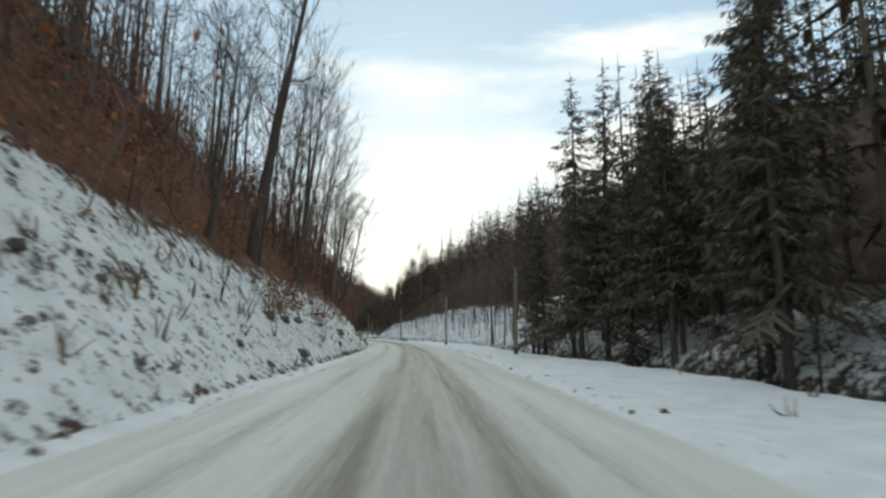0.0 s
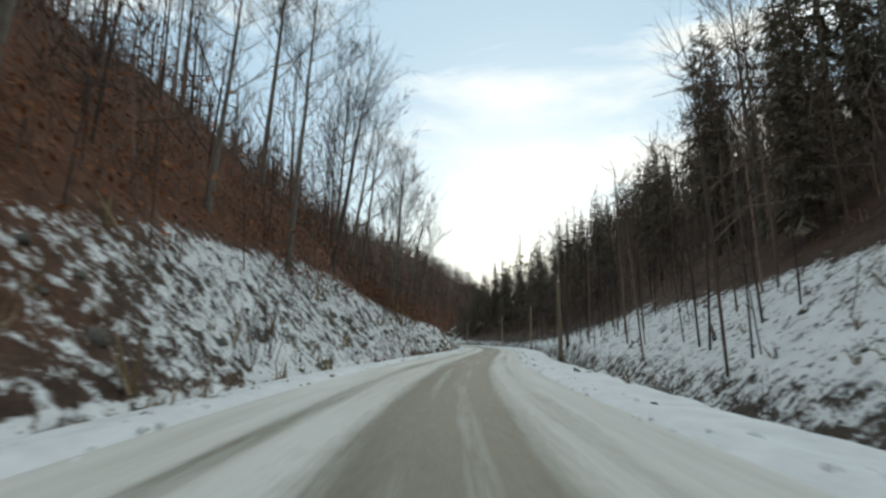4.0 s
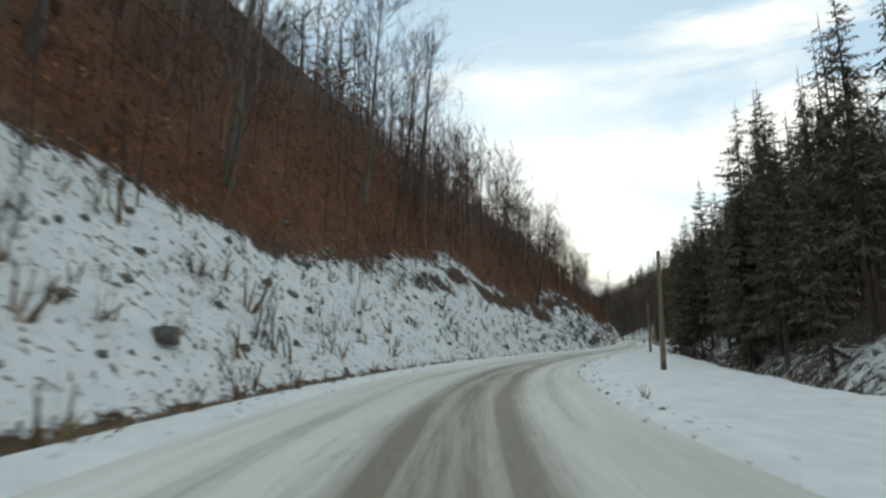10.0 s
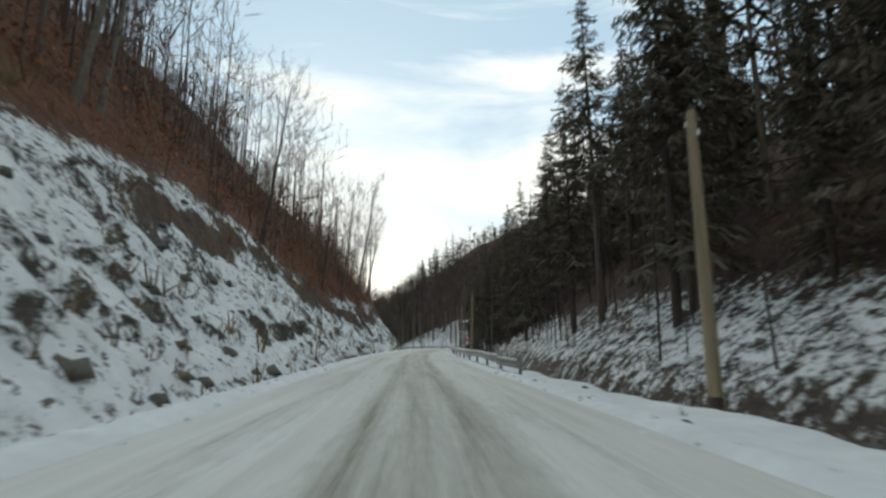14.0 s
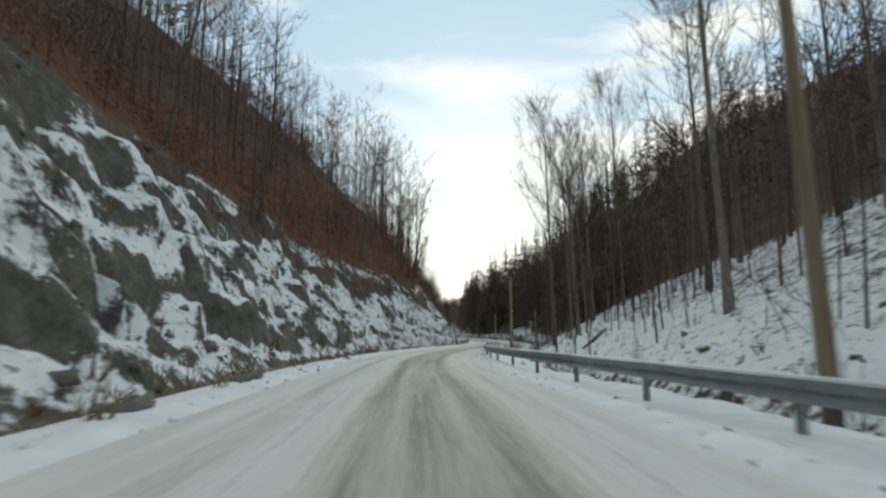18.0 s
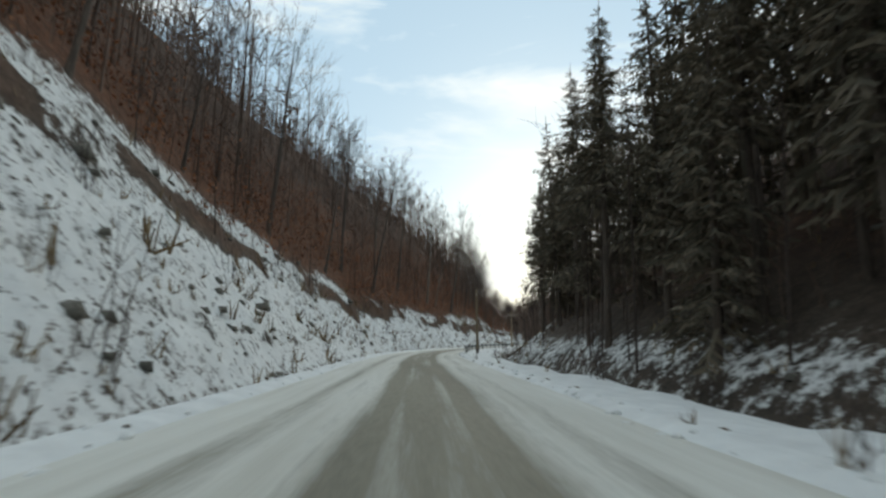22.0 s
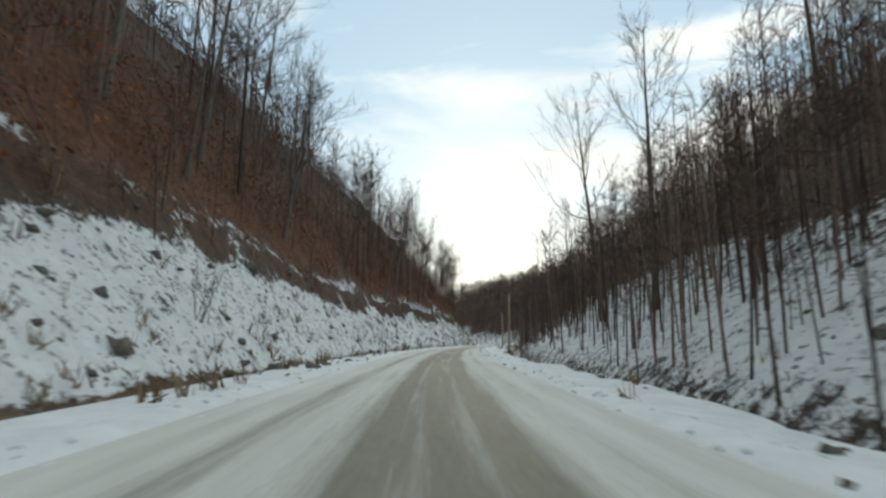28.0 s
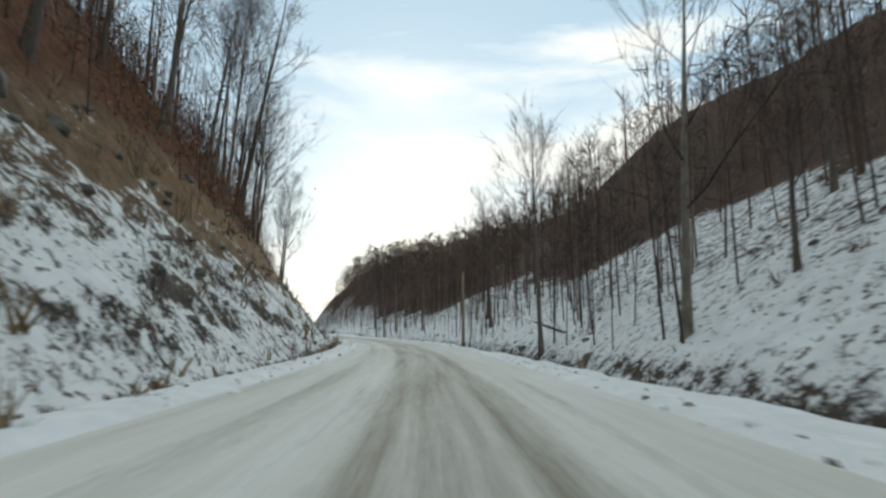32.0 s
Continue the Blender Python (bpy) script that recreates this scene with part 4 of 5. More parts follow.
    for a, b, near, num in SPRUCE:
        s, u, x, y, z = spots(int((b - a) * 1.8 * (1 if num > 30 else 0.6 if num > 20 else 0.15)), a - 4, b + 4, near + 6, near + 56, 60 + a)
        p += [(i, x[i], y[i], z[i], any_turn(), rg.uniform(0.75, 1.15) * (0.6 if near > 40 else 1)) for i in range(len(s))]
    scatter("spruce_woods", fc, p, M_NEEDLE, "dark spruce woods on the slope", "woods")
    ft = [far_tree(380 + k, (10, 12, 14)[k]).arrays() for k in range(3)]
    s, u, x, y, z = spots(3600, -40, 1600, -190, -42, 19)
    p = [(i, x[i], y[i], z[i], any_turn(), rg.uniform(0.8, 1.3)) for i in range(len(s))]
    s, u, x, y, z = spots(4200, -40, 1600, 48, 200, 20)
    p += [(i, x[i], y[i], z[i], any_turn(), rg.uniform(0.7, 1.2)) for i in range(len(s))]
    s, u, x, y, z = spots(3000, 1330, 1690, 34, 420, 22)
    p += [(i, x[i], y[i], z[i], any_turn(), rg.uniform(0.9, 1.5)) for i in range(len(s))]
    scatter("hillside_woods", ft, p, M_WOODS, "leafless brown woods on the distant hillsides", "woods")
    # rust-brown brush along the top of the bank and up both slopes
    br = [brush(400 + k, 5, 52, (2.0, 2.8, 3.4, 4.0)[k]) for k in range(4)]
    s, u, x, y, z = spots(10000, -15, 1420, -24, -5.5, 13)
    over = np.array([-u[i] - left_top(s[i]) for i in range(len(s))])
    p = [(i, x[i], y[i], z[i], any_turn(), rg.uniform(0.55, 1.1)) for i in range(len(s))
         if over[i] > -0.3 and not in_field(s[i], u[i]) and rg.rand() < math.exp(-max(0, over[i] - 5) / 9)]
    leafed = list(p)
    s, u, x, y, z = spots(1500, -15, 1450, 9, 45, 14)
    low = profile(s, u)[1]
    p += [(i, x[i], y[i], z[i], any_turn(), rg.uniform(0.5, 1.0)) for i in range(len(s)) if u[i] > float(col(RIGHT, 1, s[i])) + 2 and low[i] < 0.5]
    scatter("brush_stems", [q[0].arrays() for q in br], p, M_WOODS, "thin brown stems of brush on the slopes", "brush")
    scatter("brown_brush", [q[1].arrays() for q in br], leafed, M_DEAD, "rust-brown dead leaves on the brush", "brush")


plant_all()


# ---- roadside things ----
def lathe(net, rings, sides=10):
    """A turned body: rings of (height, radius)."""
    net.tube([(0, 0, z) for z, _ in rings], [r for _, r in rings], sides)
    net.cap((0, 0, rings[-1][0]), rings[-1][1], sides)


def build_poles():
    post = Net()
    lathe(post, [(-0.6, 0.15), (0.0, 0.145), (2.2, 0.132), (4.5, 0.115), (6.32, 0.10), (6.4, 0.085)], 10)
    post = post.mesh("utility_pole", M_POLE, True)
    hook, cup, tag, butt = Net(), Net(), Net(), Net()
    hook.tube([(0.09, 0, 6.05), (0.17, 0, 6.03), (0.22, 0, 6.06), (0.22, 0, 6.16)], [0.011] * 4, 5)
    cup.tube([(0.22, 0, 6.13), (0.22, 0, 6.17), (0.22, 0, 6.20), (0.22, 0, 6.24)], [0.030, 0.038, 0.026, 0.030], 8)
    cup.cap((0.22, 0, 6.24), 0.030, 8)
    tag.box((-0.05, -0.146, 3.42), (0.05, -0.122, 3.50))
    butt.tube([(0, 0, -0.1), (0, 0, 0.25), (0, 0, 0.5)], [0.152, 0.149, 0.1455], 10)
    hook, cup, tag = hook.mesh("hook", M_STEEL), cup.mesh("insulator", M_SNOW, True), tag.mesh("number_plate_blank", M_SNOW)
    butt = butt.mesh("dark_butt", M_BARK, True)
    places = [(39, 7.5, 1), (73, 6.1, 0), (109, 5.5, -1), (144, 4.5, 1.5), (187.5, 6.1, 0), (227, 6.2, 1), (264, 6.0, 0), (299, 5.0, 1), (350, 7.2, 0.3), (401.5, 7.2, 1),
              (447.5, 6.2, 0), (481.5, 4.9, -1), (528, 6.0, 0), (577, 6.0, 1), (621, 5.9, 0), (674, 6.5, -1.5), (719.5, 5.2, 0), (759.5, 7.05, -1), (799, 5.9, 2)]
    places += [(868, 4.8, -0.5), (913.3, 4.9, 0.3), (1038, 6.3, -1), (1094, 6.2, 1), (1139.5, 5.4, 0), (1185.5, 4.7, 0), (1228, 5.6, 0)]
    for k, (s, u, lean) in enumerate(places):
        root = new("utility_pole", post)
        root.location = put(s, u, 0.05)
        root.rotation_euler = (radians(lean), radians(lean * 0.7), radians(heading(s) + 90))
        root.scale.z = 1.28 if s in (621, 674) else 1.1 if s == 719.5 else 1.0
        for turn in (0, math.pi):
            h = part("hook", hook, root)
            h.rotation_euler = (0, 0, turn)
            c = part("insulator", cup, h, "small white porcelain insulator")
            if turn:
                h.location.z = -0.35
        part("base_band", butt, root, "dark tarred foot of the pole")
        if k % 3 == 1:
            part("marker_plate", tag, root, "small white plate")
        tagged(root, "weathered brown wooden utility pole standing in the snowy verge", "pole", "utility poles along the road")


def build_wires(poles):
    """The thin wire that hangs from pole to pole."""
    for a, c in zip(poles, poles[1:]):
        p, q = (put(s, u) + Vector((0.2, 0, 6.15)) for s, u in (a, c))
        f = np.linspace(0, 1, 13)
        pts = np.array(p)[None] * (1 - f[:, None]) + np.array(q)[None] * f[:, None]
        pts[:, 2] -= 1.6 * f * (1 - f)
        net = Net()
        net.tube(pts - np.array(p), [0.004] * 13, 4)
        ob = new("overhead_wire", net.mesh("overhead_wire", M_BARK))
        ob.location = p
        tagged(ob, "thin dark overhead wire hanging between two poles", "wire", "overhead wires")


def build_guardrail(s0, s1, line):
    """A W-beam rail on steel posts, with snow lying along it."""
    side = lambda s: float(np.interp(s, [q[0] for q in line], [q[1] for q in line]))
    at0 = put(s0, side(s0))
    root = tagged(new("guardrail"), "galvanised steel guardrail with a line of snow on top", "guardrail", "guardrails on the verge")
    root.location = at0
    step = 4.0
    n = int((s1 - s0) / step)
    prof = [(-0.155, 0.0), (-0.15, 0.035), (-0.105, 0.08), (-0.065, 0.08), (-0.02, 0.02), (0.02, 0.02), (0.065, 0.08), (0.105, 0.08), (0.15, 0.035), (0.155, 0.0)]

    def place(s, out, up):
        x, y = ground_xy(np.float64(s), np.float64(side(s) - out))
        zz = float(np.interp(s, SS, CZ)) + 0.56 + up
        return np.array([float(x), float(y), zz]) - np.array(at0)

    post = Net()
    post.box((-0.055, -0.035, -0.55), (0.055, -0.025, 0.62))
    post.box((-0.055, 0.025, -0.55), (0.055, 0.035, 0.62))
    post.box((-0.005, -0.025, -0.55), (0.005, 0.025, 0.60))
    post.box((-0.14, -0.05, 0.42), (-0.055, 0.05, 0.60))
    post = post.mesh("post", M_STEEL)
    for k in range(n):
        a, c = s0 + k * step, s0 + (k + 1) * step + 0.15
        net, cap = Net(), Net()
        cuts = np.linspace(a, c, 3)
        dip = 0.35 * max(0, 1 - k / 1.5) if n > 6 else 0
        for back in (0.0, -0.006):
            rows = np.array([[place(s, o + back + 0.004 * (k % 2), h - dip * 0.4) for h, o in prof] for s in cuts])
            m = len(prof)
            F = [(i * m + j, i * m + j + 1, (i + 1) * m + j + 1, (i + 1) * m + j) for i in range(len(cuts) - 1) for j in range(m - 1)]
            net.add(rows.reshape(-1, 3), F)
        beam = part("beam", net.mesh("beam", M_STEEL), root)
        cap.tube([place(s, 0.045, 0.155 - dip * 0.4) for s in np.linspace(a, c, 6)], [0.03, 0.042, 0.035, 0.045, 0.036, 0.03], 6)
        part("snow_cap", cap.mesh("snow_cap", M_SNOW, True), beam, "snow lying on the beam")
        p = part("post", post, root)
        s = a + 0.4
        x, y = ground_xy(np.float64(s), np.float64(side(s) + 0.15))
        p.location = Vector((float(x), float(y), float(profile(s, side(s) + 0.15)[0]) + 0.05)) - at0
        p.rotation_euler = (0, 0, radians(heading(s)))


def rock_mesh(seed, size, squash=0.7):
    """An angular stone: a rounded box pushed in and out."""
    rg = np.random.RandomState(seed)
    bm = bmesh.new()
    bmesh.ops.create_icosphere(bm, subdivisions=2, radius=size)
    for v in bm.verts:
        n = noise.noise(v.co * (1.6 / size) + Vector((seed * 3.1, 0, 0))) + 0.5 * noise.noise(v.co * (4.0 / size))
        v.co *= 1 + 0.42 * n
        v.co.z *= squash
    cut = Vector(rg.normal(0, 1, 3)).normalized()
    bmesh.ops.bisect_plane(bm, geom=bm.verts[:] + bm.edges[:] + bm.faces[:], plane_co=cut * size * 0.55, plane_no=cut, clear_outer=True)
    bmesh.ops.holes_fill(bm, edges=bm.edges[:], sides=0)
    me = bpy.data.meshes.new("boulder")
    bm.to_mesh(me)
    bm.free()
    me.materials.append(M_ROCK)
    return me


def snow_lid(seed, size, squash):
    bm = bmesh.new()
    bmesh.ops.create_icosphere(bm, subdivisions=2, radius=size)
    for v in bm.verts:
        n = noise.noise(v.co * (1.6 / size) + Vector((seed * 3.1, 0, 0))) + 0.5 * noise.noise(v.co * (4.0 / size))
        v.co *= 1 + 0.42 * n
        v.co.z = max(v.co.z * squash, size * 0.12) + 0.05 * size
        v.co.x *= 0.9
        v.co.y *= 0.9
    me = bpy.data.meshes.new("snow_cap")
    bm.to_mesh(me)
    bm.free()
    for p in me.polygons:
        p.use_smooth = True
    me.materials.append(M_SNOW)
    return me


def build_boulders():
    rg = np.random.RandomState(21)
    kinds = [(rock_mesh(k, 0.5, (0.7, 0.55, 0.8, 0.6, 0.75)[k]), snow_lid(k, 0.5, (0.7, 0.55, 0.8, 0.6, 0.75)[k])) for k in range(5)]
    n = 0
    # heaps of stones in the stream bed, and at the foot of the crag
    heaps = [(s0 + rg.uniform(-d, d), float(col(RIGHT, 1, s0)) + off + rg.normal(0, 0.7)) for s0, d, off, num in
             ((167, 9, 0.6, 26), (493, 7, 2.6, 22), (428, 6, 1.0, 10), (285, 8, 0.8, 10), (1172, 8, 1.0, 14), (788, 5, 1.2, 12), (1215, 8, 1.2, 12)) for _ in range(num)]
    while n < 300:
        s = rg.uniform(-5, 1235)
        left = rg.rand() < 0.62
        if heaps:
            s, u = heaps.pop()
            left = False
        elif left:
            foot, top = float(col(LEFT, 1, s)), float(left_top(s))
            u = -rg.uniform(foot + 0.1, top + 1.0)
        else:
            f = float(col(RIGHT, 1, s))
            u = rg.uniform(f - 0.5, f + 7)
            if rg.rand() < 0.3:
                continue
        k = rg.randint(0, 5)
        size = rg.uniform(0.25, 0.75) * (0.62 if left and col(LEFT, 5, s) < 0.6 else 1.0) * (1.5 if left and col(LEFT, 5, s) > 0.6 and rg.rand() < 0.4 else 1.0)
        root = new("boulder", kinds[k][0])
        root.location, root.scale = put(s, u, 0.08), (size * rg.uniform(0.8, 1.5), size, size * rg.uniform(0.7, 1.1))
        root.rotation_euler = (rg.normal(0, 0.25), rg.normal(0, 0.25), rg.rand() * 6.28)
        if rg.rand() < 0.55:
            part("snow_cap", kinds[k][1], root, "cap of snow on the stone")
        tagged(root, "dark angular stone lying on the snowy " + ("bank" if left else "stream bank"), "stone", "stones on the banks")
        n += 1


def build_litter():
    """Stones, tufts and stalks too many to count."""
    rg = np.random.RandomState(31)
    stones = []
    for k in range(4):
        net = Net()
        V = np.array([(-1, -1, -0.6), (1, -1, -0.6), (1, 1, -0.6), (-1, 1, -0.6), (-0.7, -0.6, 0.5), (0.6, -0.7, 0.6), (0.7, 0.6, 0.4), (-0.5, 0.7, 0.6)]) * 0.14 + rg.normal(0, 0.025, (8, 3))
        net.add(V, [(0, 3, 2, 1), (4, 5, 6, 7), (0, 1, 5, 4), (1, 2, 6, 5), (2, 3, 7, 6), (3, 0, 4, 7)])
        stones.append(net.arrays())
    tufts = []
    for k in range(4):
        net = Net()
        for i in range(7):
            a = np.array([*rg.normal(0, 0.08, 2), -0.04])
            blade(net, a, a + np.array([*rg.normal(0, 0.16, 2), rg.uniform(0.15, 0.55)]), 0.045, rg)
        tufts.append(net.arrays())
    p, q = [], []
    for s, u, x, y, z in zip(*spots(13000, -10, 1260, -16, -4.4, 33)):
        top = left_top(s)
        if -u < top + 0.5:
            (p if rg.rand() < 0.30 + 0.25 * float(col(LEFT, 5, s)) else q).append((len(p) + len(q), x, y, z, rg.rand() * 6.28, rg.uniform(0.35, 1.35) * (1 + 1.3 * rg.rand() ** 5)))
    for s, u, x, y, z in zip(*spots(6500, -10, 1260, 3.6, 22, 34)):
        f = float(col(RIGHT, 1, s))
        if u > f - 1.0 or rg.rand() < 0.05:
            (p if rg.rand() < 0.3 else q).append((len(p) + len(q), x, y, z, rg.rand() * 6.28, rg.uniform(0.3, 1.2)))
    # clods that the plough has left along both edges of the road
    a, c = [], []
    for lo, hi in ((-4.2, -3.0), (3.0, 4.0)):
        for s, u, x, y, z in zip(*spots(3400, -10, 1250, lo, hi, 35 + int(lo))):
            (a if rg.rand() < 0.88 else c).append((len(a), x, y, z + (0.06 if abs(u) < 3.2 else 0), rg.rand() * 6.28, rg.uniform(0.15, 0.42) * (1 + 0.8 * rg.rand() ** 8)))
    scatter("snow_clods", stones, a, M_SNOW, "lumps of ploughed snow along the road's edges", "snow")
    scatter("dirt_clods", stones, c, M_SOIL, "dirty brown lumps and grit along the road's edges", "dirt")
    scatter("bank_stones", stones, p, M_ROCK, "small dark stones strewn over the snowy banks", "stones")
    scatter("grass_tufts", tufts, q, M_DRY, "withered grass tufts sticking out of the snow", "grass")


def build_shrubs():
    """Leafless shrubs and saplings that stand in the snow beside the road."""
    rg = np.random.RandomState(41)
    kinds = []
    for k in range(5):
        net = Net()
        for i in range(5 + 2 * k % 5):
            a = np.array([*rg.normal(0, 0.22, 2), -0.15])
            H = rg.uniform(0.9, 2.6)
            b = a + np.array([*rg.normal(0, 0.25, 2), H])
            net.tube([a, (a + b) / 2 + rg.normal(0, 0.06, 3), b], [0.015, 0.010, 0.005], 4)
            for j in range(6):
                c = a + (b - a) * rg.uniform(0.3, 0.95)
                blade(net, c, c + np.array([*rg.normal(0, 0.28, 2), rg.uniform(0.15, 0.6)]), 0.014, rg)
        kinds.append(net.mesh("bare_shrub", M_TWIG))
    n = 0
    while n < 290:
        s = rg.uniform(-5, 1240)
        if rg.rand() < 0.7:
            if float(col(LEFT, 4, s)) > 3:
                continue
            u = -rg.uniform(float(col(LEFT, 1, s)) + 0.3, float(left_top(s)) + 0.5)
        else:
            f = float(col(RIGHT, 1, s))
            u = rg.uniform(max(4.6, f - 2.5), f + 5)
        ob = new("bare_shrub", kinds[rg.randint(0, 5)])
        sc = rg.uniform(0.6, 1.25)
        ob.location, ob.scale, ob.rotation_euler = put(s, u, 0.05), (sc, sc, sc), (rg.normal(0, 0.08), rg.normal(0, 0.08), rg.rand() * 6.28)
        tagged(ob, "leafless thin-stemmed shrub standing in the snow", "shrub", "shrubs on the verge")
        n += 1
    # bushes that have kept their rust-brown leaves
    for k, (s, u, size) in enumerate([(24, -6.4, 0.9), (29, -6.8, 0.8), (35, -6.0, 0.7), (715, 5.2, 0.5), (718, 5.8, 0.55), (721, 5.4, 0.5), (712, 4.7, 0.4), (716, -5.8, 0.6), (709, -5.4, 0.45), (52, -6.6, 0.7), (640, 4.8, 0.4), (652, 4.6, 0.35), (1158, 7.6, 0.9), (1161, 8.4, 1.0), (1163, 7.3, 0.8), (1165.5, 9.0, 0.9)]):
        st, lf = brush(500 + k, 13, 520, 1.9, 0.6)
        root = new("brown_bush", st.mesh("brown_bush", M_TWIG))
        root.location, root.scale = put(s, u, 0.05), (size, size, size)
        part("leaves", lf.mesh("leaves", M_DEAD), root, "withered rust-brown leaves")
        tagged(root, "low bush with withered rust-brown leaves beside the road", "bush", "brown bushes")


def build_logs():
    rg = np.random.RandomState(51)
    net = Net()
    net.tube([(0, -2.6, 0.1), (0.05, -1, 0.13), (-0.04, 1, 0.12), (0.02, 2.6, 0.1)], [0.12, 0.115, 0.095, 0.07], 7)
    for i in range(7):
        y = rg.uniform(-1.5, 2.4)
        net.tube([(0, y, 0.12), (rg.normal(0, 0.4), y + 0.4, 0.12 + rg.uniform(0.1, 0.5))], [0.025, 0.008], 4)
    me = net.mesh("fallen_trunk", M_BARK)
    for s, u, turn, size in [(590, -8.2, 62, 1.1), (612, -7.6, 48, 0.9), (1172, 12, 80, 1.2), (1188, 14, 70, 1.0), (1010, 11.5, 20, 0.9), (1130, 9, -15, 0.8), (495, 8.3, 75, 0.8), (170, 10.2, 20, 0.6),
                             (427, 10.5, 40, 1.0), (880, 9.5, 55, 0.9), (1215, 9.2, -40, 0.8), (330, 9.8, 80, 0.8), (700, 10.5, 30, 0.9)]:
        ob = new("fallen_trunk", me)
        a, c = put(s, u), put(s, u + (0.8 if u > 0 else -0.8))
        rise = math.atan2(c.z - a.z, 0.8)
        ob.location, ob.scale = a, (size, size, size)
        ob.rotation_euler = Euler((rise * (1 if u > 0 else 1) * abs(math.sin(radians(turn))), 0, radians(heading(s) + (-turn if u > 0 else turn))))
        tagged(ob, "fallen bare trunk lying on the snowy slope", "log", "fallen trunks")


def build_parapets():
    """Low concrete walls at the culverts, with snow on top."""
    def wall(s, u, ln, hgt, turn=0.0, stain=""):
        bm = bmesh.new()
        bmesh.ops.create_cube(bm, size=1)
        for v in bm.verts:
            v.co.x *= 0.42
            v.co.y *= ln
            v.co.z = (v.co.z + 0.5) * (hgt + 0.35) - 0.35
        bmesh.ops.bevel(bm, geom=bm.edges[:], offset=0.025, segments=2, affect="EDGES")
        bmesh.ops.subdivide_edges(bm, edges=[e for e in bm.edges if e.calc_length() > ln * 0.6], cuts=6)
        for v in bm.verts:
            v.co += Vector((noise.noise(v.co * 2.3 + Vector((s, 0, 0))), 0, noise.noise(v.co * 2.1))) * 0.018
        me = bpy.data.meshes.new("parapet")
        bm.to_mesh(me)
        bm.free()
        me.materials.append(M_CONCRETE)
        root = new("parapet", me)
        root.location = put(s, u, 0.0)
        root.rotation_euler = (0, 0, radians(heading(s) + turn))
        cap = Net()
        y = np.linspace(-ln / 2 + 0.05, ln / 2 - 0.05, 9)
        cap.tube([(0.01 * math.sin(3 * t + s), t, hgt + 0.012) for t in y], 0.17 + 0.02 * np.sin(y * 4 + s), 8)
        me2 = cap.mesh("snow_cap", M_SNOW, True)
        co = np.empty(len(me2.vertices) * 3, np.float32)
        me2.vertices.foreach_get("co", co)
        co = co.reshape(-1, 3)
        co[:, 2] = hgt - 0.01 + np.maximum((co[:, 2] - hgt) * 0.55, 0)
        me2.vertices.foreach_set("co", co.ravel())
        part("snow_cap", me2, root, "snow lying on the wall")
        tagged(root, "low grey-brown concrete parapet with snow on top", "wall", "culvert parapets")

    wall(100.6, 4.4, 3.0, 0.58, 4)
    wall(369.4, 4.0, 3.2, 0.55, 6)
    wall(370.5, -4.6, 3.0, 0.5)
    wall(493, 4.3, 3.0, 0.2, 3)
    wall(721, -4.9, 3.0, 0.28)
    wall(716, -5.1, 2.0, 0.22)
    wall(790, 5.0, 2.2, 0.26, 5)
    wall(1169.3, 5.0, 2.6, 0.48, 0)


M_RED = simple("red_sign_paint", (0.42, 0.030, 0.025), (0.55, 0.05, 0.04), 3, 0.5)
M_WHITE = simple("white_sign_paint", (0.66, 0.66, 0.65), (0.80, 0.80, 0.79), 3, 0.5)
M_DARK = simple("dark_sign_back", (0.06, 0.06, 0.06), (0.13, 0.13, 0.125), 3, 0.6)


def plate(outline, thick, mat, name):
    """A flat plate facing -y, its outline in x and z."""
    bm = bmesh.new()
    vs = [bm.verts.new((x, 0, z)) for x, z in outline]
    f = bm.faces.new(vs)
    ex = bmesh.ops.extrude_face_region(bm, geom=[f])
    for v in ex["geom"]:
        if isinstance(v, bmesh.types.BMVert):
            v.co.y += thick
    bmesh.ops.recalc_face_normals(bm, faces=bm.faces[:])
    me = bpy.data.meshes.new(name)
    bm.to_mesh(me)
    bm.free()
    me.materials.append(mat)
    return me


def tri(r, z):
    pts = []
    for k in range(3):
        a = radians(90 + 120 * k)
        for d in (-12, 0, 12):
            pts.append((r * 0.94 * math.cos(a + radians(d * 0.4)), z + r * 0.94 * math.sin(a + radians(d * 0.4))))
    return pts


def disc(r, z, n=24):
    return [(r * math.cos(k * 2 * math.pi / n), z + r * math.sin(k * 2 * math.pi / n)) for k in range(n)]


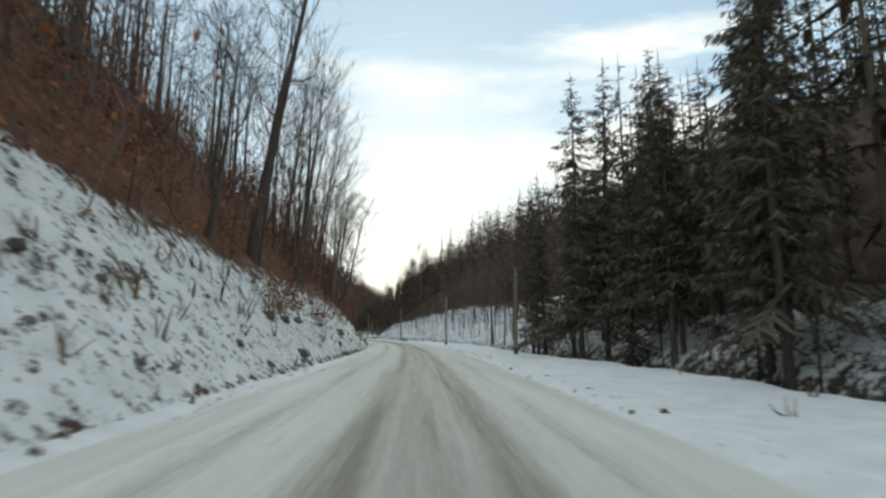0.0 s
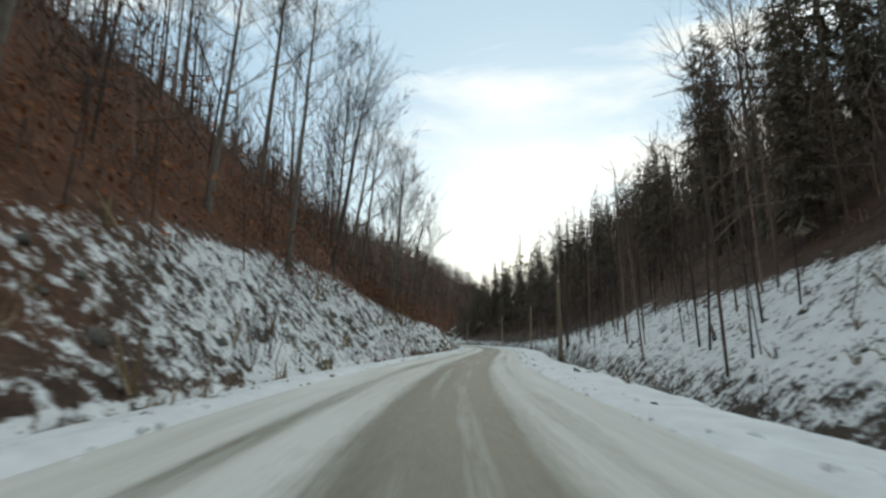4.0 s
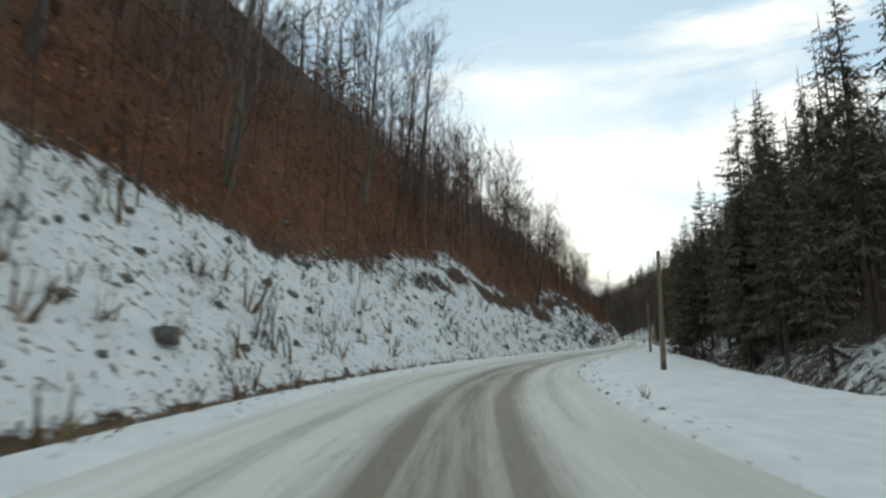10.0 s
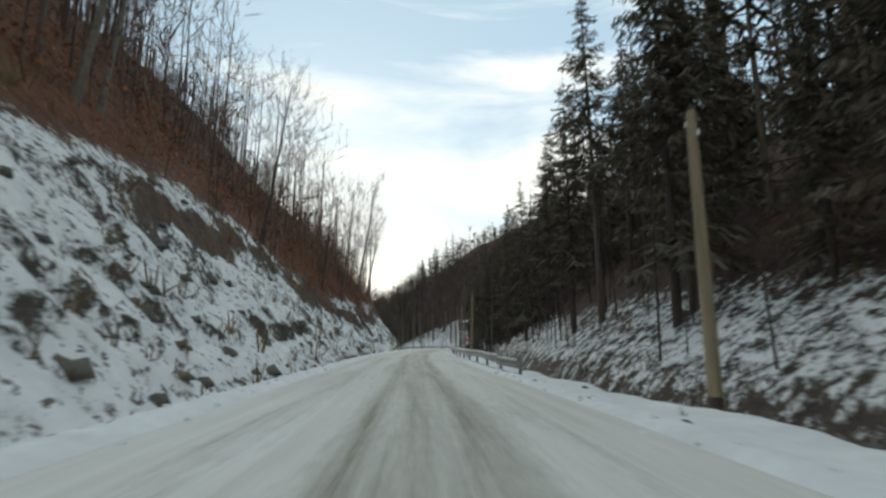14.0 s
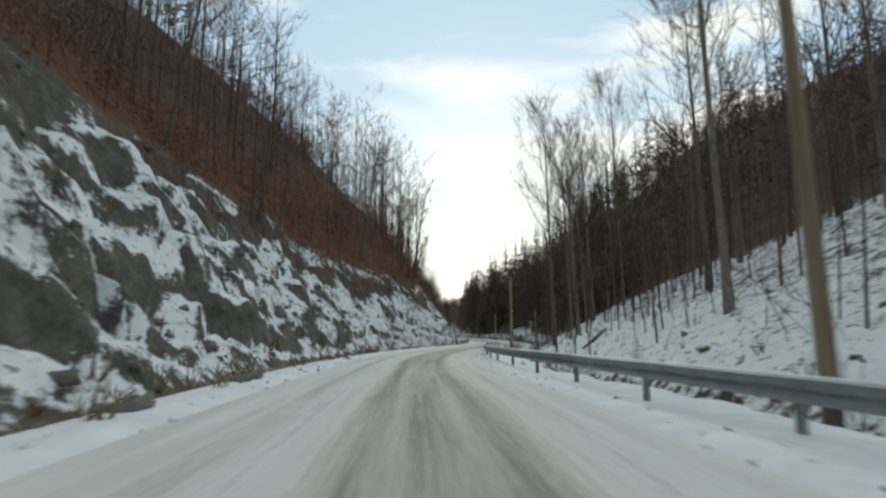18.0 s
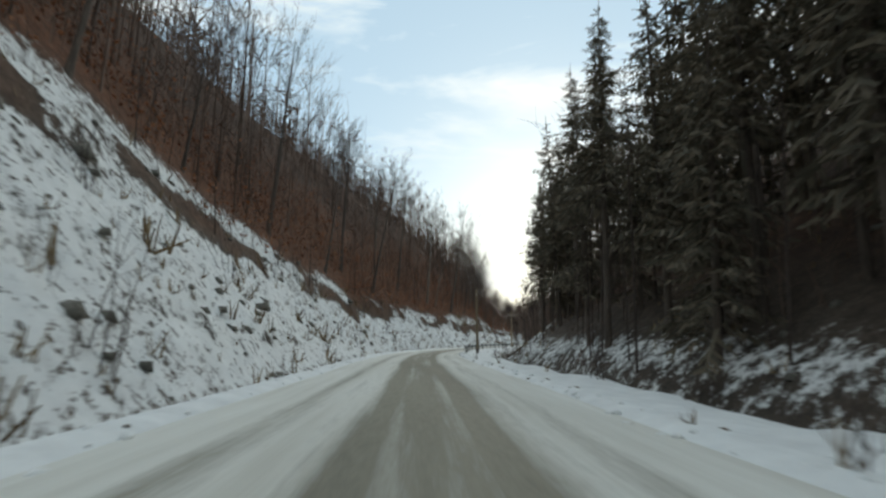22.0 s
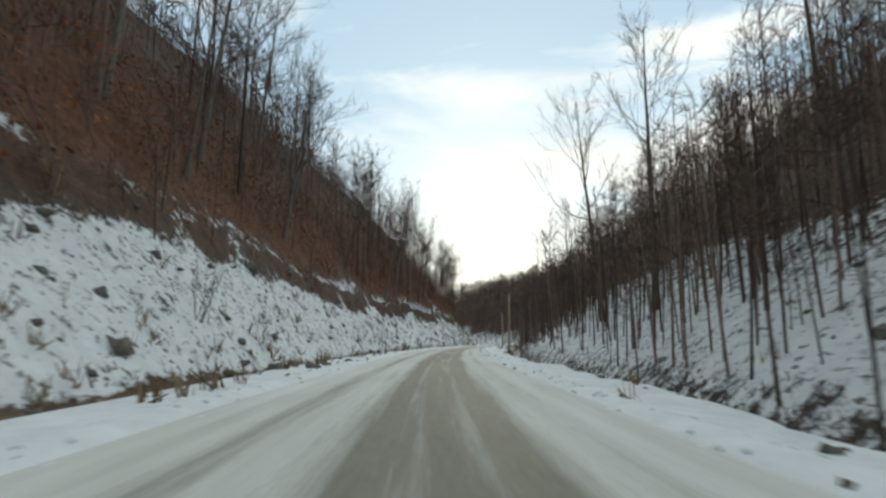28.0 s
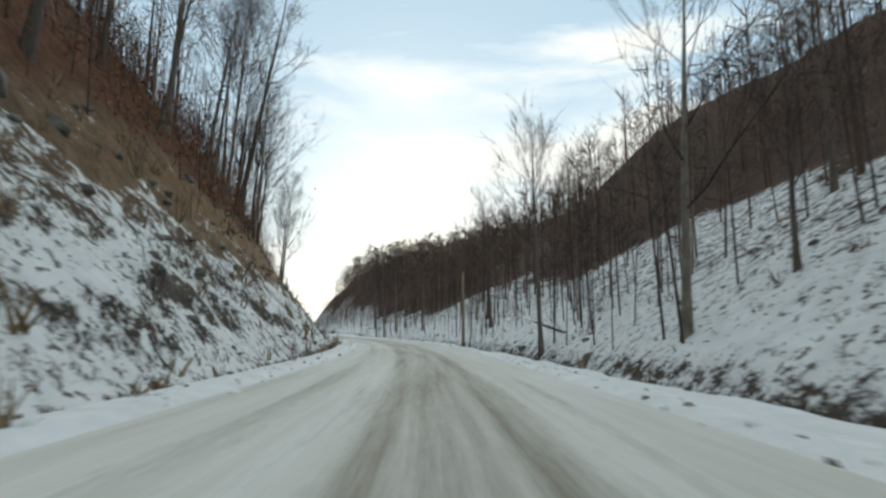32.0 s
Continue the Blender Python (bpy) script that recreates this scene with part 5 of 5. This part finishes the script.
def build_signs():
    post = Net()
    lathe(post, [(-0.5, 0.03), (1.2, 0.03), (2.45, 0.03)], 8)
    post = post.mesh("sign_post", M_STEEL, True)
    root = new("road_sign", post)
    root.location, root.rotation_euler = put(598.6, 6.0, 0.02), (0, radians(1), radians(heading(590)))
    t = part("warning_plate", plate(tri(0.44, 1.95), 0.012, M_RED, "warning_plate"), root, "red-bordered triangular plate")
    t.location.y = -0.05
    f = part("white_field", plate(tri(0.29, 1.95), 0.006, M_WHITE, "white_field"), t)
    f.location.y = -0.006
    sym = part("symbol", plate([(-0.09, 1.85), (0.09, 1.85), (0.09, 1.92), (0.05, 1.93), (0.03, 2.0), (-0.03, 2.0), (-0.05, 1.93), (-0.09, 1.92)], 0.004, M_DARK, "symbol"), t, "plain dark shape")
    sym.location.y = -0.011
    d = part("prohibition_plate", plate(disc(0.31, 1.28), 0.012, M_RED, "prohibition_plate"), root, "red-bordered round plate")
    d.location.y = -0.05
    w = part("white_field", plate(disc(0.235, 1.28), 0.006, M_WHITE, "white_field"), d)
    w.location.y = -0.006
    bar = part("bar", plate([(-0.12, 1.25), (0.12, 1.25), (0.12, 1.31), (-0.12, 1.31)], 0.004, M_DARK, "bar"), d, "plain dark bar")
    bar.location.y = -0.011
    tagged(root, "red and white triangular and round road signs on a steel post", "road sign")
    root = new("road_sign", post)
    root.location, root.rotation_euler = put(334.0, 5.5, 0.0), (radians(-1), 0, radians(heading(334.0 - 8) - 4))
    t = part("warning_plate", plate(tri(0.42, 2.42), 0.012, M_RED, "warning_plate"), root, "red-bordered triangular plate")
    t.location.y = -0.05
    f = part("white_field", plate(tri(0.29, 2.42), 0.006, M_WHITE, "white_field"), t)
    f.location.y = -0.006
    arc = [(-0.07 + 0.10 * (1 - math.cos(q)), 2.36 + 0.12 * math.sin(q)) for q in np.linspace(0, 1.4, 7)]
    inner = [(x + 0.035 * math.cos(q) + 0.0, z - 0.035 * math.sin(q)) for (x, z), q in zip(arc, np.linspace(0, 1.4, 7))]
    bend = part("symbol", plate([(-0.07, 2.29)] + arc + inner[::-1] + [(-0.035, 2.29)], 0.004, M_DARK, "symbol"), t, "black arrow bending aside")
    bend.location.y = -0.011
    tagged(root, "red and white triangular bend-warning sign on a steel post", "road sign")
    root = new("road_sign", post)
    root.location, root.rotation_euler = put(433.6, -4.75, 0.02), (0, radians(-2), radians(heading(433)))
    t = part("warning_plate", plate(tri(0.42, 2.05), 0.012, M_DARK, "warning_plate"), root, "dark unpainted back of a triangular plate")
    t.location.y = -0.05
    tagged(root, "triangular road sign seen from its dark back", "road sign")
    stake = Net()
    stake.tube([(0, 0, -0.3), (0.02, 0, 0.9), (0.0, 0, 1.9)], [0.035, 0.03, 0.025], 6)
    stake = stake.mesh("marker_stake", M_BARK)
    for s, u in ((288, -8.5), (322, -5.6), (1036, -5.4), (640, -5.2)):
        ob = new("marker_stake", stake)
        ob.location = put(s, u, 0.02)
        ob.rotation_euler = (0.04, 0.05, s)
        tagged(ob, "thin dark wooden stake standing in the snow", "stake", "stakes on the bank")


def build_stream():
    """The dark brook that shows in the dip below the verge."""
    mat, nt, bs = material("dark_brook_water")
    f = nnoise(nt, 1.4, 4, 0.6, nt.nodes.new("ShaderNodeNewGeometry").outputs["Position"])
    nt.links.new(nramp(nt, f, [(0.35, (0.018, 0.020, 0.016)), (0.65, (0.055, 0.052, 0.04))]), bs.inputs["Base Color"])
    bs.inputs["Roughness"].default_value = 0.12
    nbump(nt, bs, f, 0.4, 0.05)
    s = np.concatenate([np.arange(140, 205, 1.5), np.arange(1120, 1250, 1.5)])
    mid = col(RIGHT, 1, s) * (1 + 0.25 * fbm(s * 0.035, s * 0 + 2.1, 2, 9)) + 1.0
    half = 0.62 + 0.3 * fbm(s * 0.3, s * 0, 2, 77)
    level = profile(s, mid)[0]
    level = np.convolve(np.pad(level, 4, "edge"), np.ones(9) / 9, "valid") + 0.22
    rows = []
    for g in (-1.0, -0.3, 0.3, 1.0):
        x, y = ground_xy(s, mid + g * half)
        rows.append(np.stack([x, y, level], 1))
    V = np.stack(rows, 1).reshape(-1, 3)
    i = np.array([k for k in range(len(s) - 1) if s[k + 1] - s[k] < 2])[:, None] * 4 + np.arange(3)[None]
    i = i.ravel()
    F = np.stack([i, i + 1, i + 5, i + 4], 1)
    tagged(new("stream", mesh_of("stream", V, F, mat, True)), "narrow dark brook in the snowy dip below the verge", "water", kind="structure")


build_stream()
build_poles()
build_wires([(39, 7.5), (73, 6.1), (109, 5.5), (144, 4.5)])
build_guardrail(536, 580, [(536, 3.75)])
build_guardrail(620, 713, [(620, 5.6), (645, 5.4), (668, 4.9), (692, 3.75), (713, 3.6)])
build_guardrail(862, 1009.5, [(862, 3.6)])
build_parapets()
build_signs()
build_boulders()
build_litter()
build_shrubs()
build_logs()
